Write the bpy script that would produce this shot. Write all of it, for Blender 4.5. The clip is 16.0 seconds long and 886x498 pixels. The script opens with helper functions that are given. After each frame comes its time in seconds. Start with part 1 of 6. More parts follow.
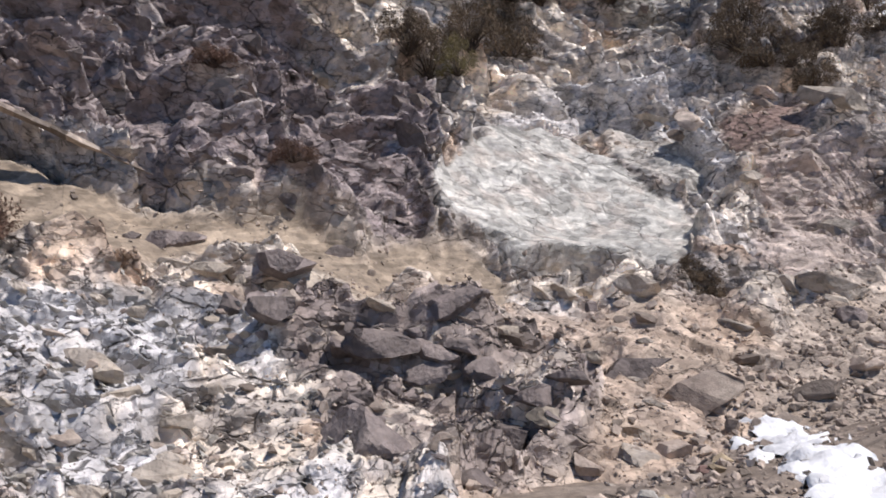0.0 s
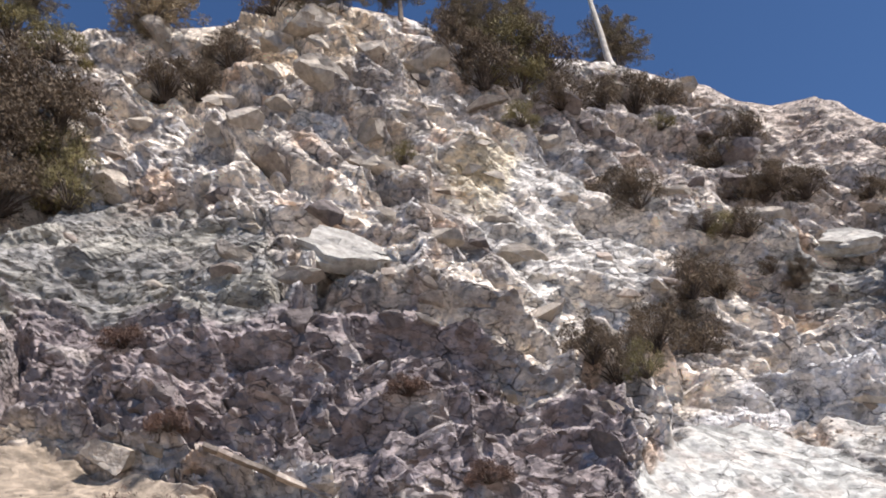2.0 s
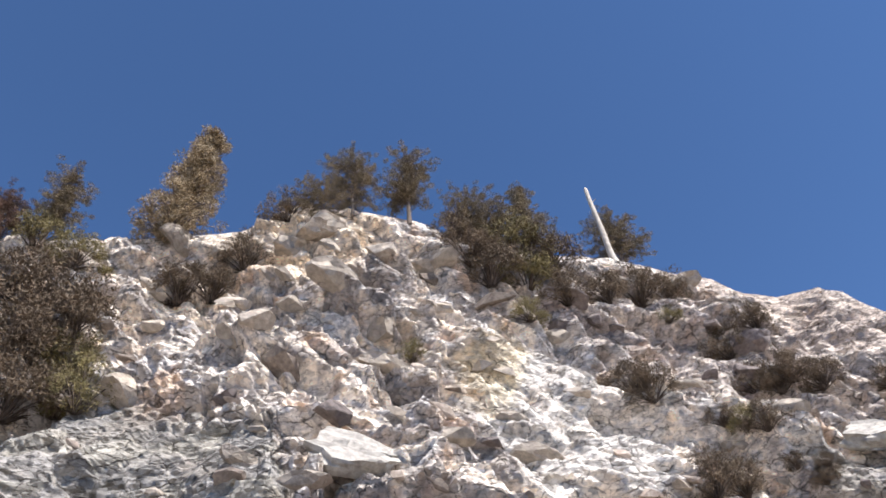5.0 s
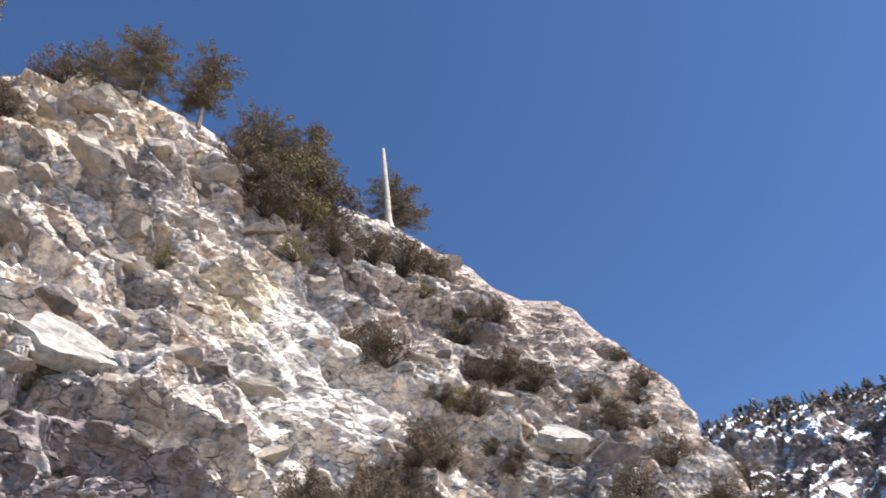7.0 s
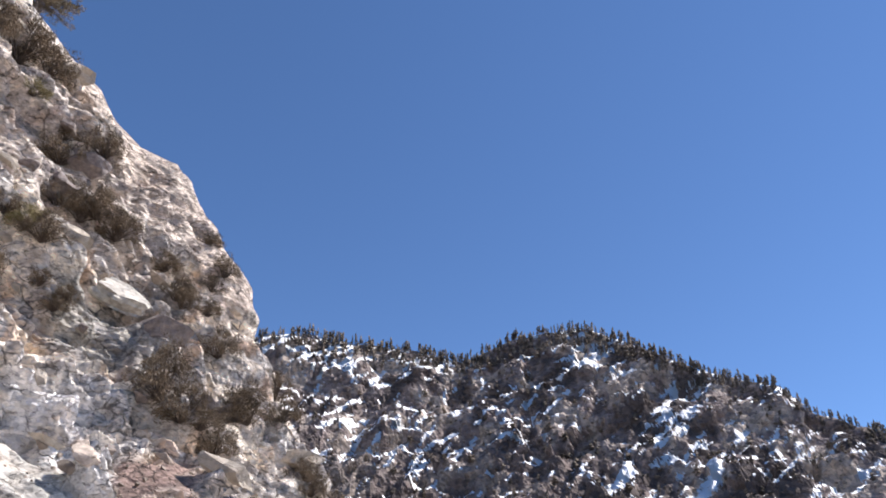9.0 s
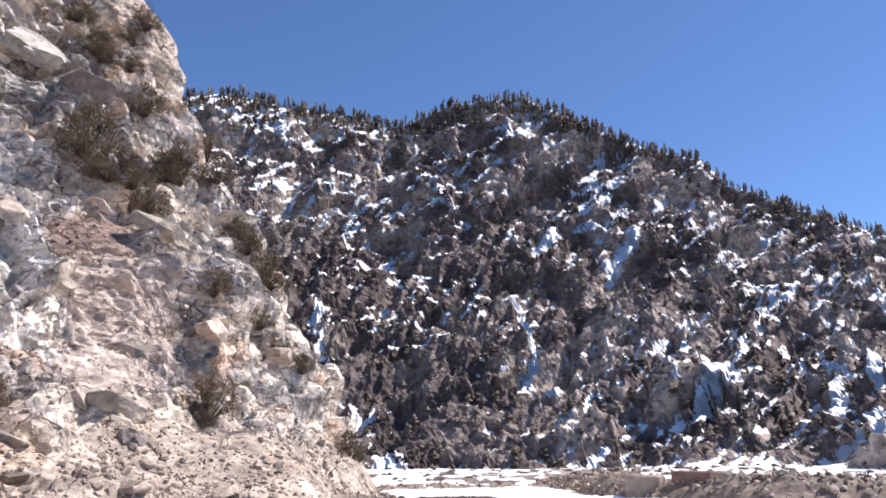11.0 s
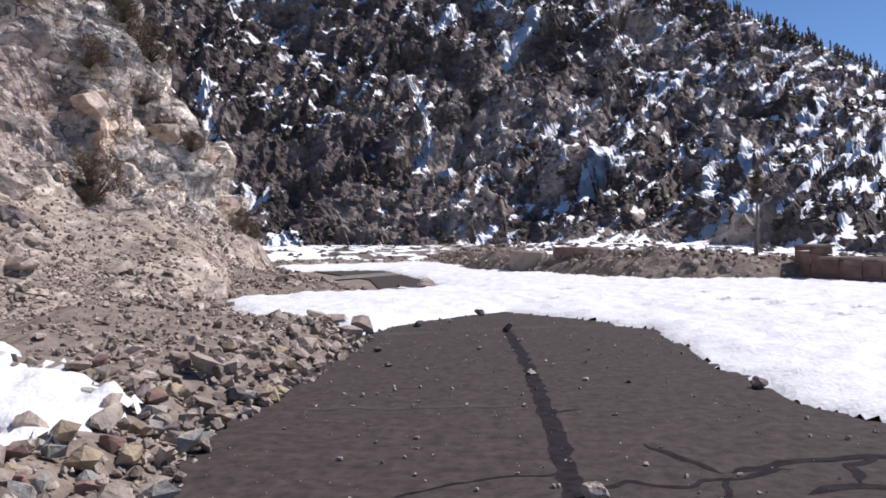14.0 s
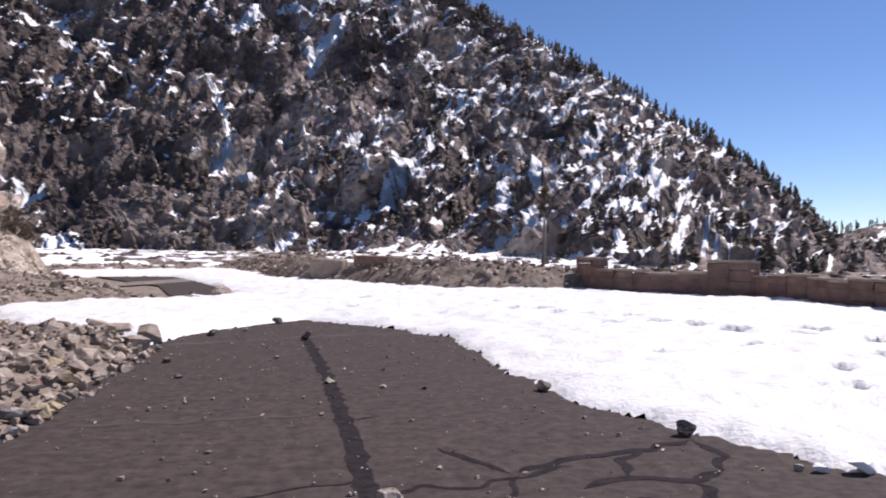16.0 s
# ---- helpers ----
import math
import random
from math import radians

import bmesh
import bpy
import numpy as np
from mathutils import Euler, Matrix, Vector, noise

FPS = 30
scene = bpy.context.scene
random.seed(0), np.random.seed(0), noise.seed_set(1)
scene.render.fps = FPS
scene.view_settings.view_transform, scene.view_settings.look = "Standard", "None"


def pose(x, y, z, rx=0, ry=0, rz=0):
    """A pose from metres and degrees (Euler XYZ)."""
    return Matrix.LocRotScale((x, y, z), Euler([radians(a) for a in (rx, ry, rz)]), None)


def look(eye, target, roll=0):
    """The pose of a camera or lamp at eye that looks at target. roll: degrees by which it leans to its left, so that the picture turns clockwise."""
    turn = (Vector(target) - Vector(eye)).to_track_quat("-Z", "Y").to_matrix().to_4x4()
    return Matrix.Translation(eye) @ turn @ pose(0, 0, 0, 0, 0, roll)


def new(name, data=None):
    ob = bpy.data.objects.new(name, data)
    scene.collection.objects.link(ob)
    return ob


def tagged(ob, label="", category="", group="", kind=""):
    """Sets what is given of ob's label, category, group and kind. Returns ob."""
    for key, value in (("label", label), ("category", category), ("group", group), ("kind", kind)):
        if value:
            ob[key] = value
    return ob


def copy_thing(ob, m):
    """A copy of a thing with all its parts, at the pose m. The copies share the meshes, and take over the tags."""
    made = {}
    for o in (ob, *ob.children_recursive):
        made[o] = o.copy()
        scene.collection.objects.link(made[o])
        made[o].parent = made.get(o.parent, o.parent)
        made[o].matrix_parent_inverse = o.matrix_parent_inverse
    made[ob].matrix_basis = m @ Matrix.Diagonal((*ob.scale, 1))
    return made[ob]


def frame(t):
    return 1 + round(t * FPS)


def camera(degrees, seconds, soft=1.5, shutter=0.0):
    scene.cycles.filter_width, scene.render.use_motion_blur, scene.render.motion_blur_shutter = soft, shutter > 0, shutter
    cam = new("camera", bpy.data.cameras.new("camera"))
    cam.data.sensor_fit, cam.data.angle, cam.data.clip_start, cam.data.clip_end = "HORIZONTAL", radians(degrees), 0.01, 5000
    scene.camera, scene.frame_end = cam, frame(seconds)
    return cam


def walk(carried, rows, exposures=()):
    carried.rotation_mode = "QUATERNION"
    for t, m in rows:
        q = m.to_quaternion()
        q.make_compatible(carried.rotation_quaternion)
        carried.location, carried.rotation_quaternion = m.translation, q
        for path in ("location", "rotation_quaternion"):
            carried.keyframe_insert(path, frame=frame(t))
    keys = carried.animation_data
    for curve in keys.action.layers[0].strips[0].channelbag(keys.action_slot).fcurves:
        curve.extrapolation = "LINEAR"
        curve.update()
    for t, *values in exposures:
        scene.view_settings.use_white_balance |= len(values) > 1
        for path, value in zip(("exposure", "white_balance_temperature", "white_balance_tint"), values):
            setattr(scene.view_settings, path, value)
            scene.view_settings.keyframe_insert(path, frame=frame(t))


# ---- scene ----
cam = camera(59.2, 16.0, soft=1.7, shutter=0.18)
PATH = [
    (0.0, pose(0, 0, 1.6, 98.39, 3.42, 63.97)),
    (0.5, pose(0, 0, 1.6, 103.37, 4.11, 67.67)),
    (1.0, pose(0, 0, 1.6, 109.02, 4.32, 71.19)),
    (1.5, pose(0, 0, 1.6, 115.25, 4.10, 74.44)),
    (2.0, pose(0, 0, 1.6, 122.18, 4.33, 78.80)),
    (2.5, pose(0, 0, 1.6, 128.25, 3.73, 82.21)),
    (3.0, pose(0, 0, 1.6, 133.44, 2.84, 83.72)),
    (5.5, pose(0, 0, 1.6, 137.17, 4.45, 77.87)),
    (6.0, pose(0, 0, 1.6, 135.60, 4.61, 72.54)),
    (6.5, pose(0, 0, 1.6, 133.60, 4.59, 65.50)),
    (7.0, pose(0, 0, 1.6, 131.06, 4.09, 56.75)),
    (7.5, pose(0, 0, 1.6, 128.72, 3.04, 46.91)),
    (8.0, pose(0, 0, 1.6, 127.02, 1.80, 35.70)),
    (8.5, pose(0, 0, 1.6, 125.03, 0.68, 26.24)),
    (9.0, pose(0, 0, 1.6, 122.15, -0.05, 20.03)),
    (9.5, pose(0, 0, 1.6, 118.08, -0.20, 17.02)),
    (10.0, pose(0, 0, 1.6, 113.47, -0.00, 16.24)),
    (12.5, pose(0, 0, 1.6, 95.17, 0.48, 12.05)),
    (13.0, pose(0, 0, 1.6, 92.58, 0.47, 10.62)),
    (13.5, pose(0, 0, 1.6, 90.52, 0.40, 9.05)),
    (14.0, pose(0, 0, 1.6, 89.05, 0.35, 7.37)),
    (14.5, pose(0, 0, 1.6, 87.96, 0.27, 5.59)),
    (15.0, pose(0, 0, 1.6, 87.23, 0.16, 3.84)),
    (15.5, pose(0, 0, 1.6, 87.25, 0.08, 0.48)),
    (16.0, pose(0, 0, 1.6, 89.72, -0.94, -7.18)),
]
EXPOSURES = [(0.0, -0.03, 6330, 16), (0.5, 0.22, 6330, 15), (1.0, 0.40, 6330, 14), (2.0, 0.45, 6330, 14), (3.0, 0.70, 6300, 14), (6.0, 0.80, 6300, 14), (10.0, 0.78, 6400, 16), (12.5, 0.55, 6330, 20), (13.3, 0.34, 6280, 19), (14.0, 0.02, 6180, 18), (15.3, -0.02, 6200, 18), (16.0, 0.12, 6400, 22)]
walk(cam, PATH, EXPOSURES)

# ---- daylight ----
SUN_BEARING, SUN_RISE = 27.0, 53.0      # degrees from +x towards +y, and above the horizon
world = bpy.data.worlds.new("sky")
scene.world = world
world.use_nodes = True
wn = world.node_tree
wn.nodes.clear()
sky = wn.nodes.new("ShaderNodeTexSky")
sky.sky_type, sky.sun_disc = "NISHITA", False
sky.sun_elevation, sky.sun_rotation = radians(SUN_RISE), radians(90 - SUN_BEARING)
sky.altitude, sky.air_density, sky.dust_density, sky.ozone_density = 3200, 1.0, 0.05, 3.0
bg = wn.nodes.new("ShaderNodeBackground")
bg.inputs["Strength"].default_value = 0.108
wo = wn.nodes.new("ShaderNodeOutputWorld")
hs = wn.nodes.new("ShaderNodeHueSaturation")
hs.inputs["Saturation"].default_value = 1.1
wn.links.new(sky.outputs[0], hs.inputs["Color"])
wn.links.new(hs.outputs[0], bg.inputs["Color"])
wn.links.new(bg.outputs[0], wo.inputs["Surface"])
sun = new("sun", bpy.data.lights.new("sun", "SUN"))
sun.data.energy, sun.data.angle, sun.data.color = 5.0, radians(0.53), (1.0, 0.95, 0.87)
sa, se = radians(SUN_BEARING), radians(SUN_RISE)
sun.matrix_world = look((90 * math.cos(sa) * math.cos(se), 90 * math.sin(sa) * math.cos(se), 90 * math.sin(se)), (0, 0, 0))


# ---- materials ----
def material(name, color, rough=0.9, attribute="", second=None, scale=6.0, amount=0.5, bump=0.3, bump_scale=25.0, metal=0.0, island=0.0, spec=0.3, facet=(), snow=False, cracks=()):
    """Base colour (or a named colour on the mesh), varied by two noises, with fine relief."""
    m = bpy.data.materials.new(name)
    m.use_nodes = True
    n, l = m.node_tree.nodes, m.node_tree.links
    b = n["Principled BSDF"]
    b.inputs["Roughness"].default_value, b.inputs["Metallic"].default_value = rough, metal
    b.inputs["Specular IOR Level"].default_value = spec
    geo = n.new("ShaderNodeNewGeometry")

    def mix(kind, fac, a, c):
        x = n.new("ShaderNodeMix")
        x.data_type, x.blend_type = "RGBA", kind
        for s, v in ((x.inputs[0], fac), (x.inputs[6], a), (x.inputs[7], c)):
            if hasattr(v, "is_output"):
                l.new(v, s)
            else:
                s.default_value = v
        return x.outputs[2]

    def grain(sc, detail, lo, hi):
        t = n.new("ShaderNodeTexNoise")
        t.inputs["Scale"].default_value, t.inputs["Detail"].default_value, t.inputs["Roughness"].default_value = sc, detail, 0.65
        l.new(geo.outputs["Position"], t.inputs["Vector"])
        r = n.new("ShaderNodeMapRange")
        r.inputs["From Min"].default_value, r.inputs["From Max"].default_value = 0.32, 0.68
        r.inputs["To Min"].default_value, r.inputs["To Max"].default_value = lo, hi
        l.new(t.outputs[0], r.inputs[0])
        return r.outputs[0]

    if attribute:
        a = n.new("ShaderNodeAttribute")
        a.attribute_name = attribute
        col = a.outputs["Color"]
    else:
        col = (*color, 1)
    if second:
        col = mix("MIX", grain(scale * 0.35, 5, 0, 1), col, (*second, 1))
    g = grain(scale, 8, 1 - amount, 1 + amount)
    cc = n.new("ShaderNodeCombineColor")
    for k in range(3):
        l.new(g, cc.inputs[k])
    col = mix("MULTIPLY", 1.0, col, cc.outputs[0])
    if island:
        r = n.new("ShaderNodeMapRange")
        r.inputs["To Min"].default_value, r.inputs["To Max"].default_value = 1 - island, 1 + island
        oi = n.new("ShaderNodeObjectInfo")
        ad = n.new("ShaderNodeMath")
        ad.operation = "ADD"
        l.new(geo.outputs["Random Per Island"], ad.inputs[0])
        l.new(oi.outputs["Random"], ad.inputs[1])
        fr = n.new("ShaderNodeMath")
        fr.operation = "FRACT"
        l.new(ad.outputs[0], fr.inputs[0])
        l.new(fr.outputs[0], r.inputs[0])
        c2 = n.new("ShaderNodeCombineColor")
        for k in range(3):
            l.new(r.outputs[0], c2.inputs[k])
        col = mix("MULTIPLY", 1.0, col, c2.outputs[0])
    if hasattr(col, "is_output"):
        l.new(col, b.inputs["Base Color"])
    if bump:
        t = n.new("ShaderNodeTexNoise")
        t.inputs["Scale"].default_value, t.inputs["Detail"].default_value = bump_scale, 6
        l.new(geo.outputs["Position"], t.inputs["Vector"])
        bp = n.new("ShaderNodeBump")
        bp.inputs["Strength"].default_value, bp.inputs["Distance"].default_value = bump, 1.2 / bump_scale
        l.new(t.outputs[0], bp.inputs["Height"])
        l.new(bp.outputs[0], b.inputs["Normal"])
    # broken faces: each cell of the rock has its own tone and its own tilt
    last = b.inputs["Normal"].links[0].from_socket if b.inputs["Normal"].links else None
    for size, deep, vary in facet:
        mp = n.new("ShaderNodeMapping")
        mp.inputs["Rotation"].default_value = (radians(34), 0, radians(8))
        mp.inputs["Scale"].default_value = (0.9 / size, 0.6 / size, 1.3 / size)
        wob = n.new("ShaderNodeTexNoise")
        wob.inputs["Scale"].default_value, wob.inputs["Detail"].default_value = 1.5 / size, 3
        l.new(geo.outputs["Position"], wob.inputs["Vector"])
        wsc = n.new("ShaderNodeVectorMath")
        wsc.operation = "SCALE"
        wsc.inputs["Scale"].default_value = 0.35 * size
        l.new(wob.outputs["Color"], wsc.inputs[0])
        wad = n.new("ShaderNodeVectorMath")
        l.new(geo.outputs["Position"], wad.inputs[0])
        l.new(wsc.outputs[0], wad.inputs[1])
        l.new(wad.outputs[0], mp.inputs["Vector"])
        vo = n.new("ShaderNodeTexVoronoi")
        vo.inputs["Scale"].default_value = 1.0
        l.new(mp.outputs[0], vo.inputs["Vector"])
        away = n.new("ShaderNodeVectorMath")
        away.operation = "SUBTRACT"
        l.new(mp.outputs[0], away.inputs[0])
        l.new(vo.outputs["Position"], away.inputs[1])
        tilt = n.new("ShaderNodeVectorMath")
        tilt.operation = "SUBTRACT"
        tilt.inputs[1].default_value = (0.5, 0.5, 0.5)
        l.new(vo.outputs["Color"], tilt.inputs[0])
        dot = n.new("ShaderNodeVectorMath")
        dot.operation = "DOT_PRODUCT"
        l.new(away.outputs[0], dot.inputs[0])
        l.new(tilt.outputs[0], dot.inputs[1])
        bp = n.new("ShaderNodeBump")
        bp.inputs["Strength"].default_value, bp.inputs["Distance"].default_value = 1.0, deep * size
        l.new(dot.outputs["Value"], bp.inputs["Height"])
        if attribute and not snow:
            l.new(a.outputs["Alpha"], bp.inputs["Strength"])
        if last:
            l.new(last, bp.inputs["Normal"])
        last = bp.outputs[0]
        sep = n.new("ShaderNodeSeparateColor")
        l.new(vo.outputs["Color"], sep.inputs[0])
        rg = n.new("ShaderNodeMapRange")
        rg.inputs["To Min"].default_value, rg.inputs["To Max"].default_value = 1 - vary, 1 + vary
        l.new(sep.outputs[0], rg.inputs[0])
        c3 = n.new("ShaderNodeCombineColor")
        for k in range(3):
            l.new(rg.outputs[0], c3.inputs[k])
        col = mix("MULTIPLY", 1.0, col, c3.outputs[0])
        l.new(col, b.inputs["Base Color"])
    # open joints between the blocks, coloured dark and sunk into the relief
    for size, wide, dark in cracks:
        mp = n.new("ShaderNodeMapping")
        mp.inputs["Rotation"].default_value = (radians(30), radians(4), radians(14))
        mp.inputs["Scale"].default_value = (0.8 / size, 0.55 / size, 1.25 / size)
        wob = n.new("ShaderNodeTexNoise")
        wob.inputs["Scale"].default_value, wob.inputs["Detail"].default_value = 2.2 / size, 4
        l.new(geo.outputs["Position"], wob.inputs["Vector"])
        wsc = n.new("ShaderNodeVectorMath")
        wsc.operation = "SCALE"
        wsc.inputs["Scale"].default_value = 0.4 * size
        l.new(wob.outputs["Color"], wsc.inputs[0])
        wad = n.new("ShaderNodeVectorMath")
        l.new(geo.outputs["Position"], wad.inputs[0])
        l.new(wsc.outputs[0], wad.inputs[1])
        l.new(wad.outputs[0], mp.inputs["Vector"])
        vo = n.new("ShaderNodeTexVoronoi")
        vo.feature = "DISTANCE_TO_EDGE"
        l.new(mp.outputs[0], vo.inputs["Vector"])
        vo.inputs["Scale"].default_value = 1.0
        thin = n.new("ShaderNodeMath")       # the joints widen and close along their way
        thin.operation = "MULTIPLY"
        thin.inputs[1].default_value = wide
        l.new(grain(0.7 / size, 4, -0.9, 1.5), thin.inputs[0])
        rg = n.new("ShaderNodeMapRange")
        least = n.new("ShaderNodeMath")
        least.operation = "MAXIMUM"
        least.inputs[1].default_value = 0.0005
        l.new(thin.outputs[0], least.inputs[0])
        l.new(least.outputs[0], rg.inputs["From Max"])
        rg.inputs["To Min"].default_value, rg.inputs["To Max"].default_value = dark, 0.0
        l.new(vo.outputs["Distance"], rg.inputs[0])
        deep = n.new("ShaderNodeMath")
        deep.operation = "MULTIPLY"
        l.new(rg.outputs[0], deep.inputs[0])
        deep.inputs[1].default_value = 1.0
        if attribute:
            l.new(a.outputs["Alpha"], deep.inputs[1])
        col = mix("MIX", deep.outputs[0], col, (0.05, 0.038, 0.034, 1))
        l.new(col, b.inputs["Base Color"])
        bp = n.new("ShaderNodeBump")
        bp.invert = True
        bp.inputs["Strength"].default_value, bp.inputs["Distance"].default_value = 0.9, 0.15 * size
        l.new(deep.outputs[0], bp.inputs["Height"])
        if last:
            l.new(last, bp.inputs["Normal"])
        last = bp.outputs[0]
    if last:
        l.new(last, b.inputs["Normal"])
    if snow:     # the alpha says how deep the snow lies; it thins out raggedly
        ad = n.new("ShaderNodeMath")
        ad.operation = "ADD"
        l.new(a.outputs["Alpha"], ad.inputs[0])
        l.new(grain(1.3, 8, -0.38, 0.38), ad.inputs[1])
        cover = n.new("ShaderNodeMapRange")
        cover.inputs["From Min"].default_value, cover.inputs["From Max"].default_value = 0.47, 0.55
        l.new(ad.outputs[0], cover.inputs[0])
        l.new(mix("MIX", cover.outputs[0], col, (0.9, 0.91, 0.92, 1)), b.inputs["Base Color"])
        # snow normals are bent upwards so it shades brighter than its slope would
        flat = n.new("ShaderNodeMix")
        flat.data_type = "VECTOR"
        part_up = n.new("ShaderNodeMath")
        part_up.operation = "MULTIPLY"
        part_up.inputs[1].default_value = 0.7
        l.new(cover.outputs[0], part_up.inputs[0])
        l.new(part_up.outputs[0], flat.inputs[0])
        l.new(last, flat.inputs[4])
        flat.inputs[5].default_value = (0.0, 0.0, 1.0)
        unit = n.new("ShaderNodeVectorMath")
        unit.operation = "NORMALIZE"
        l.new(flat.outputs[1], unit.inputs[0])
        l.new(unit.outputs[0], b.inputs["Normal"])
    return m


M_ROCK = material("fractured_rock", (0.4, 0.38, 0.35), 0.92, attribute="rock", scale=3.0, amount=0.25, bump=0.4, bump_scale=26, facet=((0.42, 1.2, 0.24), (0.15, 1.0, 0.22)), cracks=((0.62, 0.055, 0.75), (0.22, 0.07, 0.6)))
M_MOUNTAIN = material("mountain_rock", (0.2, 0.2, 0.2), 0.95, attribute="rock", scale=0.3, amount=0.22, bump=0.5, bump_scale=0.9, facet=((1.1, 1.1, 0.3),), snow=True)
M_STONE = material("broken_stone", (0.4, 0.335, 0.275), 0.9, second=(0.24, 0.19, 0.158), scale=5, amount=0.35, bump=0.5, bump_scale=30, island=0.5)
M_DARK_STONE = material("dark_stone", (0.155, 0.128, 0.12), 0.88, second=(0.22, 0.185, 0.168), scale=4, amount=0.35, bump=0.6, bump_scale=14, island=0.25, facet=((0.3, 0.9, 0.15),))
M_PALE_STONE = material("pale_stone", (0.46, 0.39, 0.31), 0.9, second=(0.33, 0.29, 0.25), scale=3, amount=0.3, bump=0.6, bump_scale=12, island=0.2, facet=((0.5, 1.0, 0.15),))
M_GREY_STONE = material("grey_stone", (0.42, 0.395, 0.35), 0.9, second=(0.28, 0.258, 0.23), scale=4, amount=0.3, bump=0.5, bump_scale=16, island=0.18, facet=((0.5, 0.8, 0.12),))
M_TAN_STONE = material("tan_stone", (0.37, 0.3, 0.195), 0.9, second=(0.28, 0.22, 0.15), scale=5, amount=0.3, bump=0.5, bump_scale=30, island=0.25)
M_RED_STONE = material("reddish_stone", (0.25, 0.155, 0.125), 0.9, second=(0.17, 0.11, 0.095), scale=5, amount=0.3, bump=0.5, bump_scale=30, island=0.25)
M_ASPHALT = material("asphalt", (0.051, 0.0405, 0.0375), 0.9, second=(0.07, 0.055, 0.049), scale=9, amount=0.4, bump=0.18, bump_scale=110, spec=0.2)
M_OLD_ASPHALT = material("worn_asphalt", (0.085, 0.072, 0.063), 0.9, second=(0.055, 0.046, 0.042), scale=1.5, amount=0.3, bump=0.4, bump_scale=120)
M_GRAVEL = material("gravel_shoulder", (0.24, 0.215, 0.19), 0.95, second=(0.16, 0.14, 0.125), scale=3, amount=0.35, bump=0.5, bump_scale=60)
M_TAR = material("crack_seal_tar", (0.028, 0.023, 0.026), 0.95, scale=9, amount=0.45, bump=0.2, bump_scale=90, spec=0.08)
M_SNOW = material("old_snow", (0.76, 0.765, 0.77), 0.6, scale=4, amount=0.05, bump=0.35, bump_scale=14)
M_DIRT = material("dirt", (0.19, 0.15, 0.118), 0.95, second=(0.27, 0.225, 0.185), scale=5, amount=0.4, bump=0.6, bump_scale=40)
M_WALL = material("parapet_masonry", (0.21, 0.135, 0.11), 0.9, second=(0.15, 0.1, 0.085), scale=2.5, amount=0.35, bump=0.5, bump_scale=20, island=0.15)
M_CONCRETE = material("weathered_concrete", (0.33, 0.27, 0.22), 0.9, second=(0.22, 0.18, 0.15), scale=3, amount=0.25, bump=0.3, bump_scale=30)
M_BARK = material("grey_bark", (0.2, 0.16, 0.13), 0.95, second=(0.12, 0.095, 0.08), scale=6, amount=0.4, bump=0.8, bump_scale=25)
M_TWIG = material("brown_twigs", (0.085, 0.062, 0.048), 0.95, second=(0.06, 0.045, 0.036), scale=8, amount=0.4, bump=0)
M_DEADWOOD = material("bleached_wood", (0.55, 0.5, 0.44), 0.8, second=(0.36, 0.31, 0.26), scale=4, amount=0.3, bump=0.5, bump_scale=20)
M_PINE = material("pine_needles", (0.175, 0.14, 0.082), 0.8, second=(0.185, 0.14, 0.085), scale=2, amount=0.4, bump=0, island=0.28)
M_GOLD_PINE = material("golden_needles", (0.33, 0.255, 0.155), 0.8, second=(0.25, 0.19, 0.115), scale=2, amount=0.35, bump=0, island=0.25)
M_BRUSH = material("brush_leaves", (0.15, 0.108, 0.07), 0.85, second=(0.11, 0.082, 0.055), scale=2, amount=0.4, bump=0, island=0.28)
M_OLIVE = material("olive_leaves", (0.22, 0.18, 0.075), 0.85, second=(0.15, 0.125, 0.06), scale=2, amount=0.4, bump=0, island=0.28)
M_RED_BRUSH = material("dry_brush", (0.155, 0.092, 0.068), 0.9, second=(0.11, 0.07, 0.05), scale=2, amount=0.4, bump=0, island=0.28)
M_FAR_PINE = material("far_pine_needles", (0.118, 0.096, 0.076), 0.9, second=(0.145, 0.115, 0.09), scale=0.1, amount=0.4, bump=0, island=0.4)


# ---- noise and mesh tools ----
RNG = np.random.default_rng(7)
GRADS = RNG.normal(size=(512, 3))
GRADS /= np.linalg.norm(GRADS, axis=1)[:, None]


def scramble(i, seed):
    h = (i[..., 0] * 73856093) ^ (i[..., 1] * 19349663) ^ (i[..., 2] * 83492791) ^ (seed * 2654435761)
    h = (h ^ (h >> 13)) * 1274126177
    return (h ^ (h >> 16)) & 0x7FFFFFFF


def perlin(p, seed=0):
    i = np.floor(p).astype(np.int64)
    f = p - i
    u = f * f * f * (f * (f * 6 - 15) + 10)
    out = 0
    for dx in (0, 1):
        for dy in (0, 1):
            for dz in (0, 1):
                g = GRADS[scramble(i + (dx, dy, dz), seed) % 512]
                w = (u[:, 0] if dx else 1 - u[:, 0]) * (u[:, 1] if dy else 1 - u[:, 1]) * (u[:, 2] if dz else 1 - u[:, 2])
                out = out + w * ((f - (dx, dy, dz)) * g).sum(1)
    return out * 1.5


def fractal(p, octaves, seed=0, gain=0.5):
    out, a = 0, 1.0
    for k in range(octaves):
        out = out + a * perlin(p * 2 ** k + 17.3 * k, seed + k)
        a *= gain
    return out


